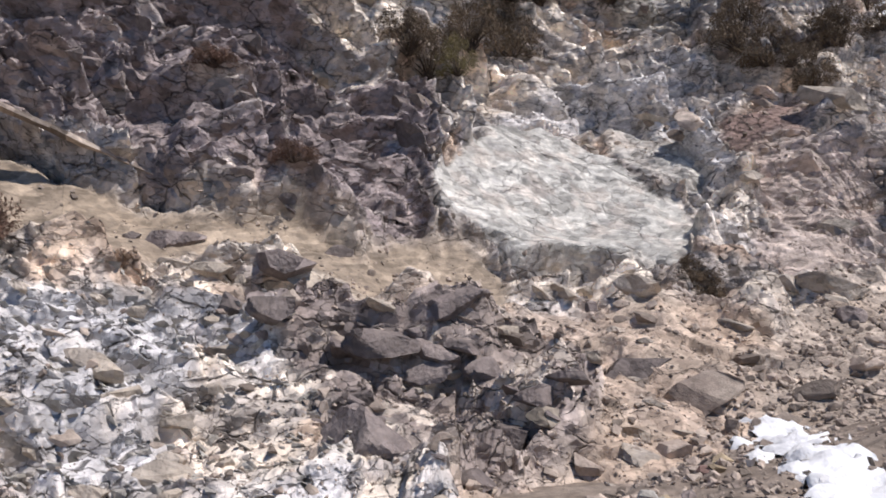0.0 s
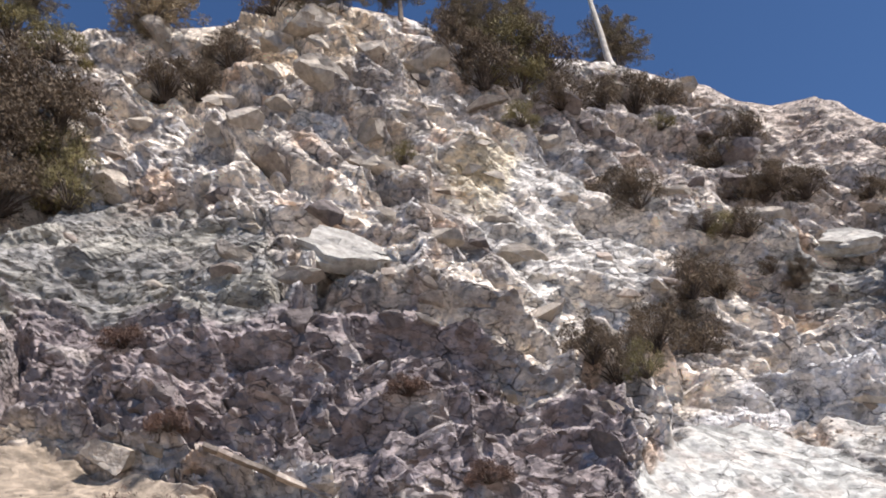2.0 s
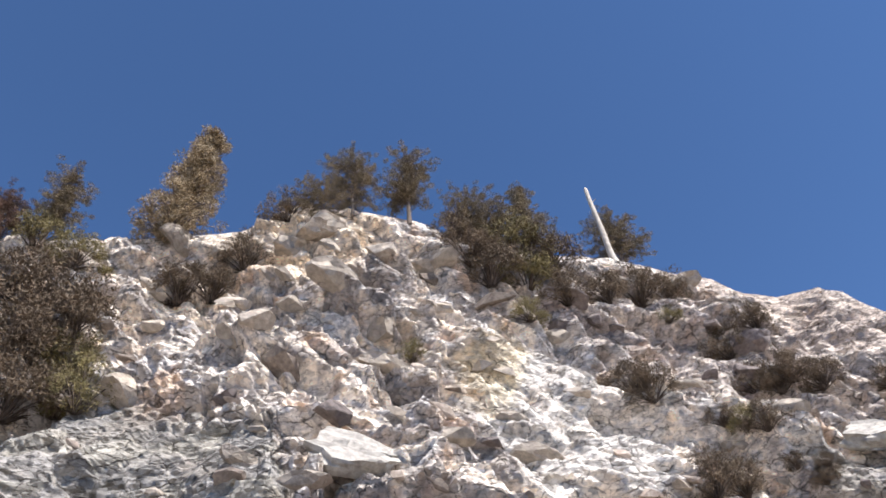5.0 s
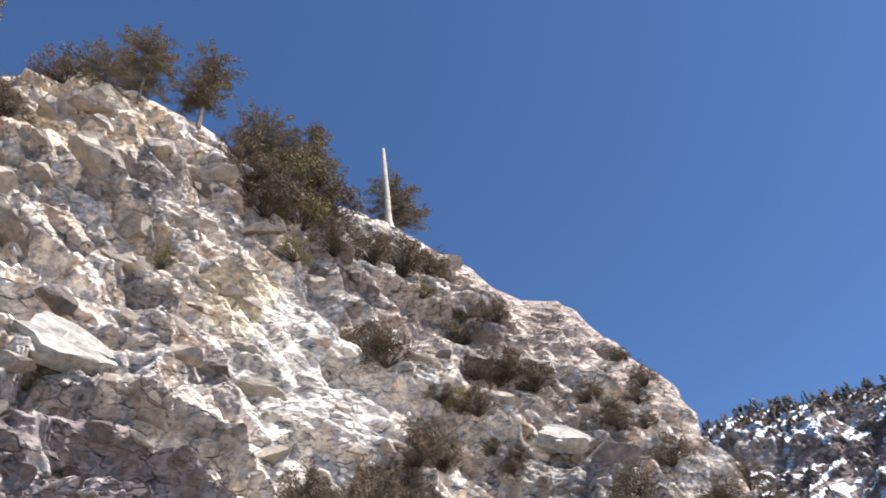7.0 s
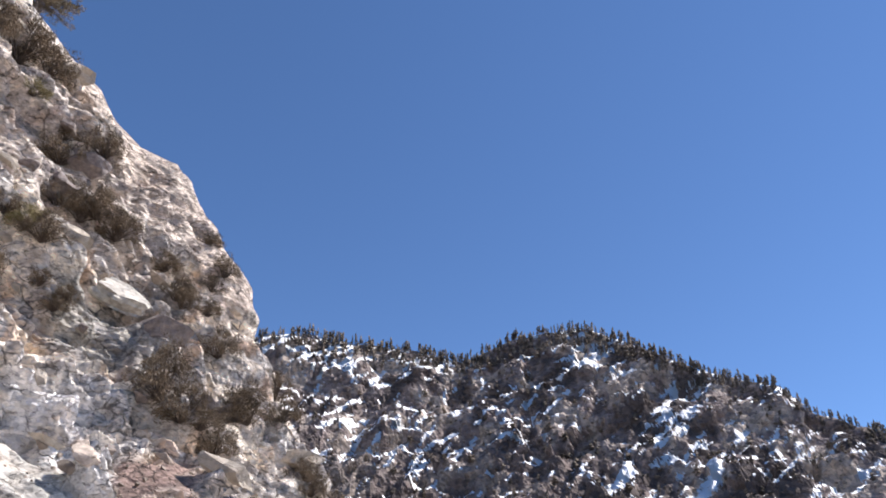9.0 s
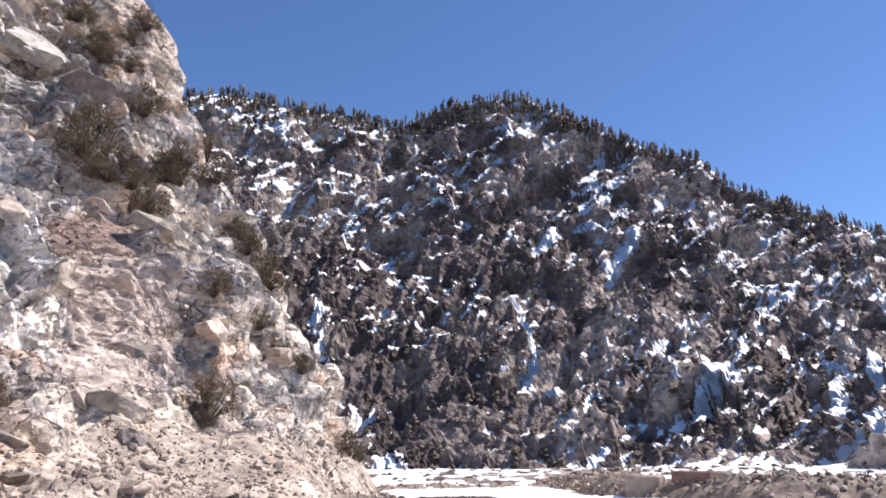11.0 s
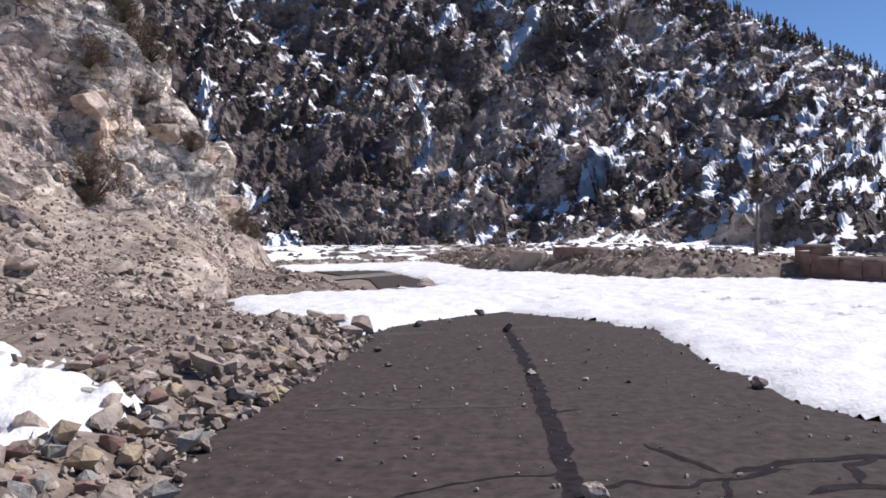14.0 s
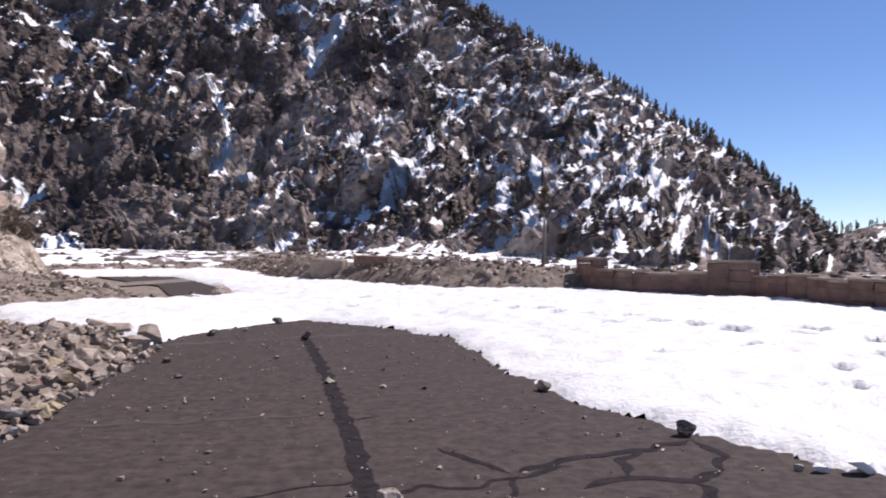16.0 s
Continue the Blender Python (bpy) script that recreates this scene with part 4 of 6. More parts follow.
pf = grid_faces(*MX.shape, pk[:-1, :-1] & pk[1:, :-1] & pk[:-1, 1:] & pk[1:, 1:])
pu = np.unique(pf)
pi_ = np.zeros(len(mp3), np.int64)
pi_[pu] = np.arange(len(pu))
tagged(new("snow", sheet_mesh("snow", np.stack([mp3[:, 0], mp3[:, 1], pz], 1)[pu], pi_[pf], M_SNOW, False)), "patch of dirty white snow on the scree foot", "snow", kind="structure")


def under_snow(x, y):
    i, j = int((y - 3.0) / 0.08), int((x + 10) / 0.08)
    return 0 <= i < MX.shape[0] and 0 <= j < MX.shape[1] and pin[i * MX.shape[1] + j] > -0.15


stone_rng = np.random.default_rng(12)
SX, SY = stone_rng.uniform(-14, -2.1, 90000), 3.0 + 27.0 * stone_rng.random(90000) ** 1.6
s_in = inside(SX, SY, BANK)
stone_spots = []
for x, y, edge_in in zip(SX, SY, s_in):
    if len(stone_spots) >= 11000:
        break
    if edge_in < -0.12 or under_snow(x, y) and rs.random() < 0.93 or edge_in > 2.2 and rs.random() < 0.3:
        continue
    size = 0.025 + 0.06 * rs.random() ** 2 + (0.2 * rs.random() ** (3.5 if edge_in < 0.9 and y < 12 else 7) if edge_in < 1.6 else 0.1 * rs.random() ** 6)
    stone_spots.append((float(x), float(y), size * (1 + 0.02 * float(y))))
stone_spots.sort(key=lambda q: -q[2] / math.hypot(q[0], q[1]))
for k, (x, y, size) in enumerate(stone_spots[:280]):
    me, hue = ((PALE_STONES[k % 4], "pale"), (STONES[k % 10], "grey-brown"), (MORE_STONES[0][k % 4], "grey"), (STONES[(k + 3) % 10], "grey-brown"), (MORE_STONES[1][k % 4], "yellowish tan"),
               (MORE_STONES[0][(k + 1) % 4], "grey"), (MORE_STONES[2][k % 4], "reddish"), (STONES[(k + 6) % 10], "grey-brown"), (DARK_STONES[k % 4], "dark"))[rs.randrange(9)]
    ob = new("rubble_stone", me)
    ob.matrix_basis = spun(x, y, bank_height(x, y) + size * 0.2, size)
    tagged(ob, hue + " angular rubble stone fallen beside the road", "stone", "rubble beside the road")
rest = [(*STONE_ARRAYS[k % 10], spun(x, y, bank_height(x, y) + size * 0.15, size)) for k, (x, y, size) in enumerate(stone_spots[280:])]
tagged(new("scree", merged("scree", rest, M_STONE)), "brown and grey loose scree of small stones", "scree", kind="stuff")

# loose scree and shards over the lower slope
shards = []
S_B = np.concatenate([stone_rng.uniform(110, 205, 9000), stone_rng.uniform(110, 172, 9000), stone_rng.uniform(109, 134, 9000)])
S_T = np.minimum(lay(CREST_RISE, S_B) - 1, 17)
S_E = -14 + (S_T + 14) * stone_rng.random(27000) ** 1.2
s_ok = (S_E > np.degrees(np.arctan2(-EYE_HEIGHT, lay(FOOT_FAR, S_B))) + 1) & (inside(S_B, S_E, WHITE) < -0.3) & (inside(S_B, S_E, DARK) < 0.3)
s_loose = (inside(S_B, S_E, SCREE) > 0) | (inside(S_B, S_E, TAN) > 0)
for b, e, loose in zip(S_B[s_ok], S_E[s_ok], s_loose[s_ok]):
    if not loose and rs.random() < 0.55:
        continue
    c = hill_spot(float(b), float(e))
    if under_snow(c.x, c.y):
        continue
    size = (0.025 + 0.08 * rs.random() ** 3 + 0.2 * rs.random() ** 14) * (0.7 + c.length / 30)
    shards.append((*STONE_ARRAYS[rs.randrange(10)], spun(c.x, c.y, c.z + size * 0.1, size, 40)))
tagged(new("scree", merged("scree", shards, M_STONE)), "pale shards and pebbles scattered on the slope", "scree", kind="stuff")

# layered grey-white shards at the foot
layers = []
for _ in range(2000):
    b, e = rs.uniform(160, 196), rs.uniform(-22, 8.5)
    if float(inside(np.array([b]), np.array([e]), PALE)[0]) < -0.6 or e < math.degrees(math.atan2(-EYE_HEIGHT, float(lay(FOOT_FAR, b)))) + 1:
        continue
    c = hill_spot(b, e)
    size = (0.07 + 0.22 * rs.random() ** 2.5) * (0.7 + c.length / 20)
    layers.append((*SHARD_ARRAYS[rs.randrange(6)], Matrix.Translation((c.x, c.y, c.z + size * 0.05)) @ Matrix.Rotation(radians(b + 90), 4, "Z") @ Euler((radians(rs.uniform(5, 60)), radians(rs.uniform(-50, -5)), radians(rs.uniform(-40, 40)))).to_matrix().to_4x4() @ Matrix.Scale(size, 4)))
tagged(new("scree", merged("scree", layers, M_GREY_STONE)), "layered grey-white rock shards at the foot of the slope", "scree", kind="stuff")

# blocks standing out of the slope: bearing, rise, width in degrees
# the block at bearing 176.4 is coloured dark for a shaded underside
DARK_BLOCKS = [(165.6, 7.7, 5.4), (166.1, 4.5, 5.8), (161.1, 8.6, 2.5), (175.4, 10.1, 1.5), (172.6, 9.7, 4.2), (153.5, 4.1, 5.6), (158.6, 1.7, 5.4), (140.8, -1.2, 6.4), (155.0, -0.6, 3.7), (159.3, -4.7, 8.3), (150.5, -0.6, 3.7), (142.8, 3.3, 1.9),
               (149.6, -5.2, 5.5), (147.0, -2.6, 3.7), (176.4, 35.3, 3.4), (185.9, 35.5, 2.5), (162.5, 32.3, 1.8), (126.3, 1.5, 2.4), (152.5, -8.0, 4.5)]
GREY_BLOCKS = [(136.1, -3.2, 5.8), (130.9, -4.9, 2.5), (126.2, -1.4, 2.5), (138.3, -6.7, 2.9), (129.5, -3.2, 3.3), (120.1, -2.0, 2.1), (124.4, -0.2, 1.7), (133.0, -1.0, 1.8), (144.5, -7.5, 2.4)]
PALE_BLOCKS = [(190.5, 17.5, 4.6), (178.5, 48.0, 3.6), (192.0, 45.7, 3.0), (188.0, 46.0, 2.2), (181.5, 46.8, 3.0), (171.5, 46.5, 2.6), (134.9, 26.4, 2.6), (158.0, 26.5, 3.0), (166.0, 33.0, 2.6), (184.0, 41.5, 2.4), (172.0, 41.0, 2.6)]
for kind_k, (table, mat, word) in enumerate(((DARK_BLOCKS, M_DARK_STONE, "dark grey angular rock block set in the slope"), (GREY_BLOCKS, M_STONE, "grey-brown rock block lying on the scree slope"), (PALE_BLOCKS, M_PALE_STONE, "cream-coloured fractured rock block on the cliff"))):
    for k, (b, e, w) in enumerate(table):
        c = on_hill(b, e)
        size = c.length * math.radians(w) * (0.92 if kind_k == 0 else 1.1)
        me = boulder_mesh("boulder", 200 + 40 * kind_k + k, mat, rs.uniform(0.5, 0.75))
        ob = new("boulder", me)
        ob.matrix_basis = Matrix.Translation(c) @ Euler((radians(rs.uniform(-15, 15)), radians(rs.uniform(-20, 20)), radians(b + 90 + rs.uniform(-25, 25)))).to_matrix().to_4x4() @ Matrix.Scale(size, 4)
        tagged(ob, word, "boulder", "blocks of the slope")

# flat slabs jutting from the face, dark underneath: bearing, rise, width in degrees, thickness
for k, (b, e, w, thick) in enumerate(((174.4, 31.4, 5.4, 0.22), (134.9, 26.2, 3.2, 0.26))):
    rng = np.random.default_rng(290 + k)
    bm = bmesh.new()
    bmesh.ops.create_cube(bm, size=1)
    bmesh.ops.subdivide_edges(bm, edges=bm.edges[:], cuts=4, use_grid_fill=True)
    for q in bm.verts:
        edge = 1 - 1.1 * max(0, -q.co.x + 0.0) - 0.5 * max(0, q.co.x - 0.2)
        q.co = Vector((q.co.x, q.co.y * edge, q.co.z * thick * (0.6 + 0.7 * (q.co.y + 0.5)))) + Vector((0.16, 0.2, 0.07)) * noise.noise(q.co * 2.3 + Vector((k * 9, 0, 0))) + Vector((0.05, 0.07, 0.05)) * noise.noise(q.co * 6 + Vector((k * 5, 3, 0)))
    me = bm_mesh("boulder", bm, M_GREY_STONE)
    ob = new("boulder", me)
    c = on_hill(b, e)
    out = -Vector((c.x, c.y, 0)).normalized()
    size = c.length * math.radians(w)
    ob.matrix_basis = Matrix.Translation(c + out * 0.16 * size + Vector((0, 0, 0.05 * size))) @ Matrix.Rotation(radians(b + 90), 4, "Z") @ Euler((radians(rs.uniform(-58, -46)), radians(-22), 0)).to_matrix().to_4x4() @ Matrix.Scale(size, 4)
    tagged(ob, "flat grey slab of rock jutting from the cliff", "boulder", "blocks of the slope")

# broken blocks of the rock face itself
BLOCK_MESHES = {m.name: [boulder_mesh("rock_block", 300 + 20 * q + k, m, 0.6 + 0.05 * k, 13, 3) for k in range(5)] for q, m in enumerate((M_DARK_STONE, M_STONE, M_PALE_STONE))}
placed = 0
while placed < 290:
    b, e = (rs.uniform(137, 190), rs.uniform(-13, 9)) if placed < 110 else (rs.uniform(112, 206), rs.uniform(0, 47))
    if e > float(lay(CREST_RISE, b)) - 1.2 or e < math.degrees(math.atan2(-EYE_HEIGHT, float(lay(FOOT_FAR, b)))) + 2:
        continue
    spot = [float(inside(np.array([b]), np.array([e]), z)[0]) for z in (WHITE, DIRT, DARK, DARK_HIGH, DARK_MID, WHITE_HIGH)]
    if spot[0] > -0.8 or spot[1] > -0.2 or spot[5] > -0.5:
        continue
    low_in = float(inside(np.array([b]), np.array([e]), DARK_LOW)[0]) > -0.5
    mat = M_DARK_STONE if max(spot[2:5]) > 0 or low_in and rs.random() < 0.75 else rs.choice((M_PALE_STONE, M_PALE_STONE, M_STONE))
    c = on_hill(b, e)
    size = c.length * math.radians(rs.uniform(0.8, 1.9) + (2.6 if low_in else 1.8) * rs.random() ** 3)
    c = c - c.normalized() * -0.12 * size
    if under_snow(c.x, c.y):
        continue
    part("rock_block", rs.choice(BLOCK_MESHES[mat.name]), hillside, at=Matrix.Translation(c) @ Euler((radians(rs.uniform(-20, 50)), radians(rs.uniform(-35, 0)), radians(b + 90 + rs.uniform(-30, 30)))).to_matrix().to_4x4() @ Matrix.Diagonal((size * rs.uniform(1.1, 1.6), size, size * rs.uniform(0.6, 1.0), 1)))
    placed += 1

# pale straight ledge below the hollow in the dark band
ledge_far = sorted(float((on_hill(184.6 - 12.2 * k / 24, 18.4 - 5.0 * k / 24) - Vector((0, 0, EYE_HEIGHT))).length) for k in range(25))[10]
ledge_ends = [Vector((math.cos(radians(b)) * math.cos(radians(e)), math.sin(radians(b)) * math.cos(radians(e)), math.sin(radians(e)))) for b, e in ((184.8, 18.5), (172.4, 13.4))]
ledge_line = np.linspace(np.array(ledge_ends[0] * (ledge_far + 0.25)) + (0, 0, EYE_HEIGHT), np.array(ledge_ends[1] * (ledge_far - 0.05)) + (0, 0, EYE_HEIGHT), 13)
ledge_line += 0.03 * np.stack([perlin(ledge_line / 0.8 + 7 * q, 200 + q) for q in range(3)], 1)
for k in range(12):
    d = Vector(ledge_line[k + 1] - ledge_line[k])
    bm = bmesh.new()
    bmesh.ops.create_cube(bm, size=1)
    bmesh.ops.bevel(bm, geom=bm.edges[:], offset=0.06, segments=1, affect="EDGES")
    for q in bm.verts:
        q.co = Vector((q.co.x * d.length * 1.12, q.co.y * 0.35, q.co.z * 0.1)) + Vector((0.02, 0.05, 0.03)) * noise.noise(q.co * 3 + Vector((k, 0, 0)))
    me = bpy.data.meshes.new("rock_ledge")
    bm.to_mesh(me)
    bm.free()
    me.materials.append(M_STONE)
    part("rock_ledge", me, hillside, "pale straight ledge stone", Matrix.Translation(Vector((ledge_line[k] + ledge_line[k + 1]) / 2)) @ d.to_track_quat("X", "Z").to_matrix().to_4x4())

# stones lying on the asphalt: x, y, width
ROAD_STONES = [(-0.61, 13.05, 0.26, 2), (2.22, 8.45, 0.24, 2), (2.9, 6.35, 0.2, 2), (-0.15, 9.0, 0.15, 1), (-1.3, 15.6, 0.3, 2), (-2.2, 13.6, 0.22, 2), (-1.75, 14.3, 0.16, 2), (0.3, 4.75, 0.2, 1), (-1.9, 9.4, 0.12, 2), (-2.3, 10.6, 0.16, 2), (-0.9, 10.9, 0.1, 2),
               (-1.0, 6.05, 0.07, 1), (-1.45, 5.4, 0.07, 0), (1.0, 11.3, 0.09, 1), (0.62, 11.0, 0.08, 1), (0.45, 8.7, 0.1, 1), (-1.8, 7.6, 0.08, 1), (-1.3, 8.1, 0.07, 1), (3.3, 5.3, 0.1, 1), (0.9, 8.6, 0.07, 2)]
ROAD_STONES_FAR = [(-4.0, 21.0, 0.5, 0), (-3.3, 21.9, 0.7, 0), (-4.6, 20.6, 0.3, 0), (-3.6, 23.3, 0.4, 2), (-5.2, 22.3, 0.3, 2), (-4.3, 22.9, 0.3, 2), (-3.0, 12.6, 0.55, 0), (-3.5, 13.1, 0.55, 0), (-2.9, 11.6, 0.4, 0), (-3.6, 12.2, 0.45, 0), (-4.4, 13.2, 0.5, 0),
                   (-3.3, 7.35, 0.42, 0), (-3.0, 6.6, 0.3, 0), (-2.7, 7.2, 0.25, 0), (-3.2, 5.4, 0.34, 1), (-2.9, 4.6, 0.3, 1), (-3.5, 4.9, 0.3, 0), (-3.0, 9.6, 0.3, 0), (-3.4, 10.4, 0.36, 0), (-2.6, 5.4, 0.16, 0)]
for k, (x, y, size, tone_k) in enumerate(ROAD_STONES + ROAD_STONES_FAR):
    me = boulder_mesh("stone", 400 + k, (M_STONE, M_PALE_STONE, M_DARK_STONE)[tone_k], rs.uniform(0.55, 0.8), 14) if size > 0.18 else (STONES, PALE_STONES, DARK_STONES)[tone_k][k % 4]
    ob = new("fallen_rock", me)
    ob.matrix_basis = spun(x, y, size * 0.22 + (bank_height(x, y) if x < -2.4 else 0), size, 12)
    tagged(ob, ("grey-brown", "pale tan", "dark reddish-grey")[tone_k] + " fallen rock lying on the road or its edge", "rock", "fallen rocks")
pebbles = []
for _ in range(900):
    x, y = rs.uniform(-2.6, 3.2), 3.6 + 12 * rs.random()
    if x > 2.3 and y > 8 or float(inside(np.array([x]), np.array([y]), SNOW_EDGE)[0]) > 0:
        continue
    size = 0.012 + 0.05 * rs.random() ** 4
    pebbles.append((*STONE_ARRAYS[rs.randrange(10)], spun(x, y, size * 0.25, size)))
tagged(new("pebbles", merged("pebbles", pebbles, M_PALE_STONE)), "small pale pebbles strewn on the asphalt", "pebbles", kind="stuff")

# ---- sealed cracks and marks on the asphalt ----
CRACKS = [([(0.35, 2.0), (0.2, 4.5), (0.09, 6.3), (-0.2, 9.6), (-0.62, 13.2)], 0.16), ([(0.2, 5.0), (0.55, 5.15), (0.9, 5.05), (1.25, 5.35), (1.7, 5.5)], 0.07), ([(0.75, 6.1), (0.95, 5.75), (1.05, 5.55), (1.25, 5.4)], 0.09),
          ([(1.25, 5.35), (1.1, 4.9), (0.8, 4.6), (0.5, 4.45)], 0.06), ([(1.25, 5.4), (1.8, 5.75), (2.4, 5.95), (2.9, 6.2)], 0.12), ([(1.6, 5.0), (2.0, 5.25), (2.4, 5.1), (2.75, 5.35)], 0.13), ([(2.0, 5.25), (2.1, 5.7), (2.45, 5.95)], 0.1),
          ([(2.4, 5.1), (2.35, 4.7), (2.6, 4.4)], 0.12), ([(1.3, 4.6), (1.9, 4.75), (2.35, 4.7)], 0.07), ([(2.75, 5.35), (2.95, 5.75), (2.9, 6.2)], 0.1), ([(0.1, 5.3), (-0.4, 5.1), (-0.9, 4.7), (-1.2, 4.3)], 0.035), ([(0.0, 7.1), (0.35, 7.25)], 0.05), ([(0.3, 4.1), (1.0, 4.0), (1.8, 4.3), (2.35, 4.2)], 0.06)]
for k, (line, w) in enumerate(CRACKS):
    v, fcs = ribbon(line, w * (0.8 if k else 1.0), 0.002 + 0.00015 * k, 0.12 if k else 0.035, k + 1, 0.04)
    part("tar_seam", sheet_mesh("tar_seam", v, fcs, M_TAR, False), road, "black sealed crack")
for k, (line, w) in enumerate((([(-3.0, 12.3), (-1.4, 13.0), (0.3, 13.9), (1.5, 13.9)], 0.22), ([(-2.3, 7.0), (-1.2, 7.15), (-0.2, 7.35)], 0.1))):
    v, fcs = ribbon(line, w, 0.0025 + 0.0004 * k, 0.12, 30 + k, 0.06)
    part("worn_joint", sheet_mesh("worn_joint", v, fcs, M_OLD_ASPHALT, False), road, "pale worn joint")


# ---- plants ----
def frond_cloud(name, centres, radii, per, leaf, mat, seed, out=0.0, squash=1.0):
    """A crown of small pointed leaves and needle tufts in clumps."""
    rng = np.random.default_rng(seed)
    c, r = np.repeat(np.asarray(centres, float), per, 0), np.repeat(np.asarray(radii, float), per)
    d = rng.normal(size=(len(c), 3))
    d /= np.linalg.norm(d, axis=1)[:, None]
    p = c + d * (r * rng.uniform(0.25, 1.0, len(c)) ** 0.6)[:, None] * np.array([1, 1, squash])
    ax = d + rng.normal(size=d.shape) * 0.7 + np.array([0, 0, out])
    ax /= np.linalg.norm(ax, axis=1)[:, None]
    sd = np.cross(ax, rng.normal(size=d.shape))
    sd /= np.linalg.norm(sd, axis=1)[:, None] + 1e-9
    ln = (leaf * rng.uniform(0.6, 1.5, len(c)))[:, None]
    v = np.stack([p - ax * ln * 0.5 + sd * ln * 0.16, p - ax * ln * 0.5 - sd * ln * 0.16, p + ax * ln * 0.6], 1).reshape(-1, 3)
    f = np.arange(len(v)).reshape(-1, 3)
    return sheet_mesh(name, v, f, mat, True)


def limb(p0, p1, r0, r1, sides=5, bow=0.0):
    """A tapered round limb as arrays."""
    p0, p1 = np.asarray(p0, float), np.asarray(p1, float)
    n = 4
    t = np.linspace(0, 1, n)
    axis = p1 - p0
    side = np.cross(axis, [0.3, 0.8, 0.5])
    side /= np.linalg.norm(side) + 1e-9
    other = np.cross(axis, side)
    other /= np.linalg.norm(other) + 1e-9
    a = np.linspace(0, 2 * math.pi, sides, endpoint=False)
    v = []
    for k in t:
        q = p0 + axis * k + np.array([0, 0, bow * math.sin(math.pi * k)]) + side * bow * 0.5 * math.sin(2.4 * k)
        rad = r0 + (r1 - r0) * k
        v.append(q + rad * (np.cos(a)[:, None] * side + np.sin(a)[:, None] * other))
    v = np.concatenate(v)
    f = []
    for i in range(n - 1):
        for j in range(sides):
            q = (i * sides + j, i * sides + (j + 1) % sides, (i + 1) * sides + (j + 1) % sides, (i + 1) * sides + j)
            f += [(q[0], q[1], q[2]), (q[0], q[2], q[3])]
    return v, np.array(f), np.eye(4)


def tube(points, radii, sides=9):
    """One bent tapered stem through the points, as arrays."""
    p = np.asarray(points, float)
    ax = np.gradient(p, axis=0)
    a = np.linspace(0, 2 * math.pi, sides, endpoint=False)
    v = []
    for k in range(len(p)):
        side = np.cross(ax[k], [0.31, 0.82, 0.1])
        side /= np.linalg.norm(side)
        other = np.cross(ax[k], side)
        other /= np.linalg.norm(other)
        v.append(p[k] + radii[k] * (np.cos(a)[:, None] * side + np.sin(a)[:, None] * other))
    f = []
    for i in range(len(p) - 1):
        for j in range(sides):
            q = (i * sides + j, i * sides + (j + 1) % sides, (i + 1) * sides + (j + 1) % sides, (i + 1) * sides + j)
            f += [(q[0], q[1], q[2]), (q[0], q[2], q[3])]
    end = (len(p) - 1) * sides
    f += [(end, end + j, end + j + 1) for j in range(1, sides - 1)]
    return np.concatenate(v), np.array(f), np.eye(4)


def shrub(name, seed, mat, stem_mat, tall=0.75, leafy=1.0, label="", cat="shrub", per=135, leaf=0.034):
    """A rounded mountain shrub about one metre wide, at the world's origin."""
    rng = np.random.default_rng(seed)
    base = empty(name, Matrix.Identity(4))
    cen, rad, stems = [], [], []
    for k in range(int(38 * leafy)):
        a, q = rng.uniform(0, 6.283), rng.uniform(0, 1) ** 0.6
        h = tall * (0.06 + 0.82 * rng.uniform() * (1 - 0.6 * q * q))
        c = np.array([0.45 * q * math.cos(a), 0.45 * q * math.sin(a), h])
        cen.append(c)
        rad.append(rng.uniform(0.07, 0.16))
        stems.append(limb(c * [0.12, 0.12, -0.05], c, 0.012, 0.003, 3, 0.04))
    part("branchwork", merged("branchwork", stems, stem_mat, False), base, "thin dark brown stems")
    part("foliage", frond_cloud("foliage", cen, rad, per, leaf, mat, seed, 0.4), base)
    return tagged(base, label, cat)


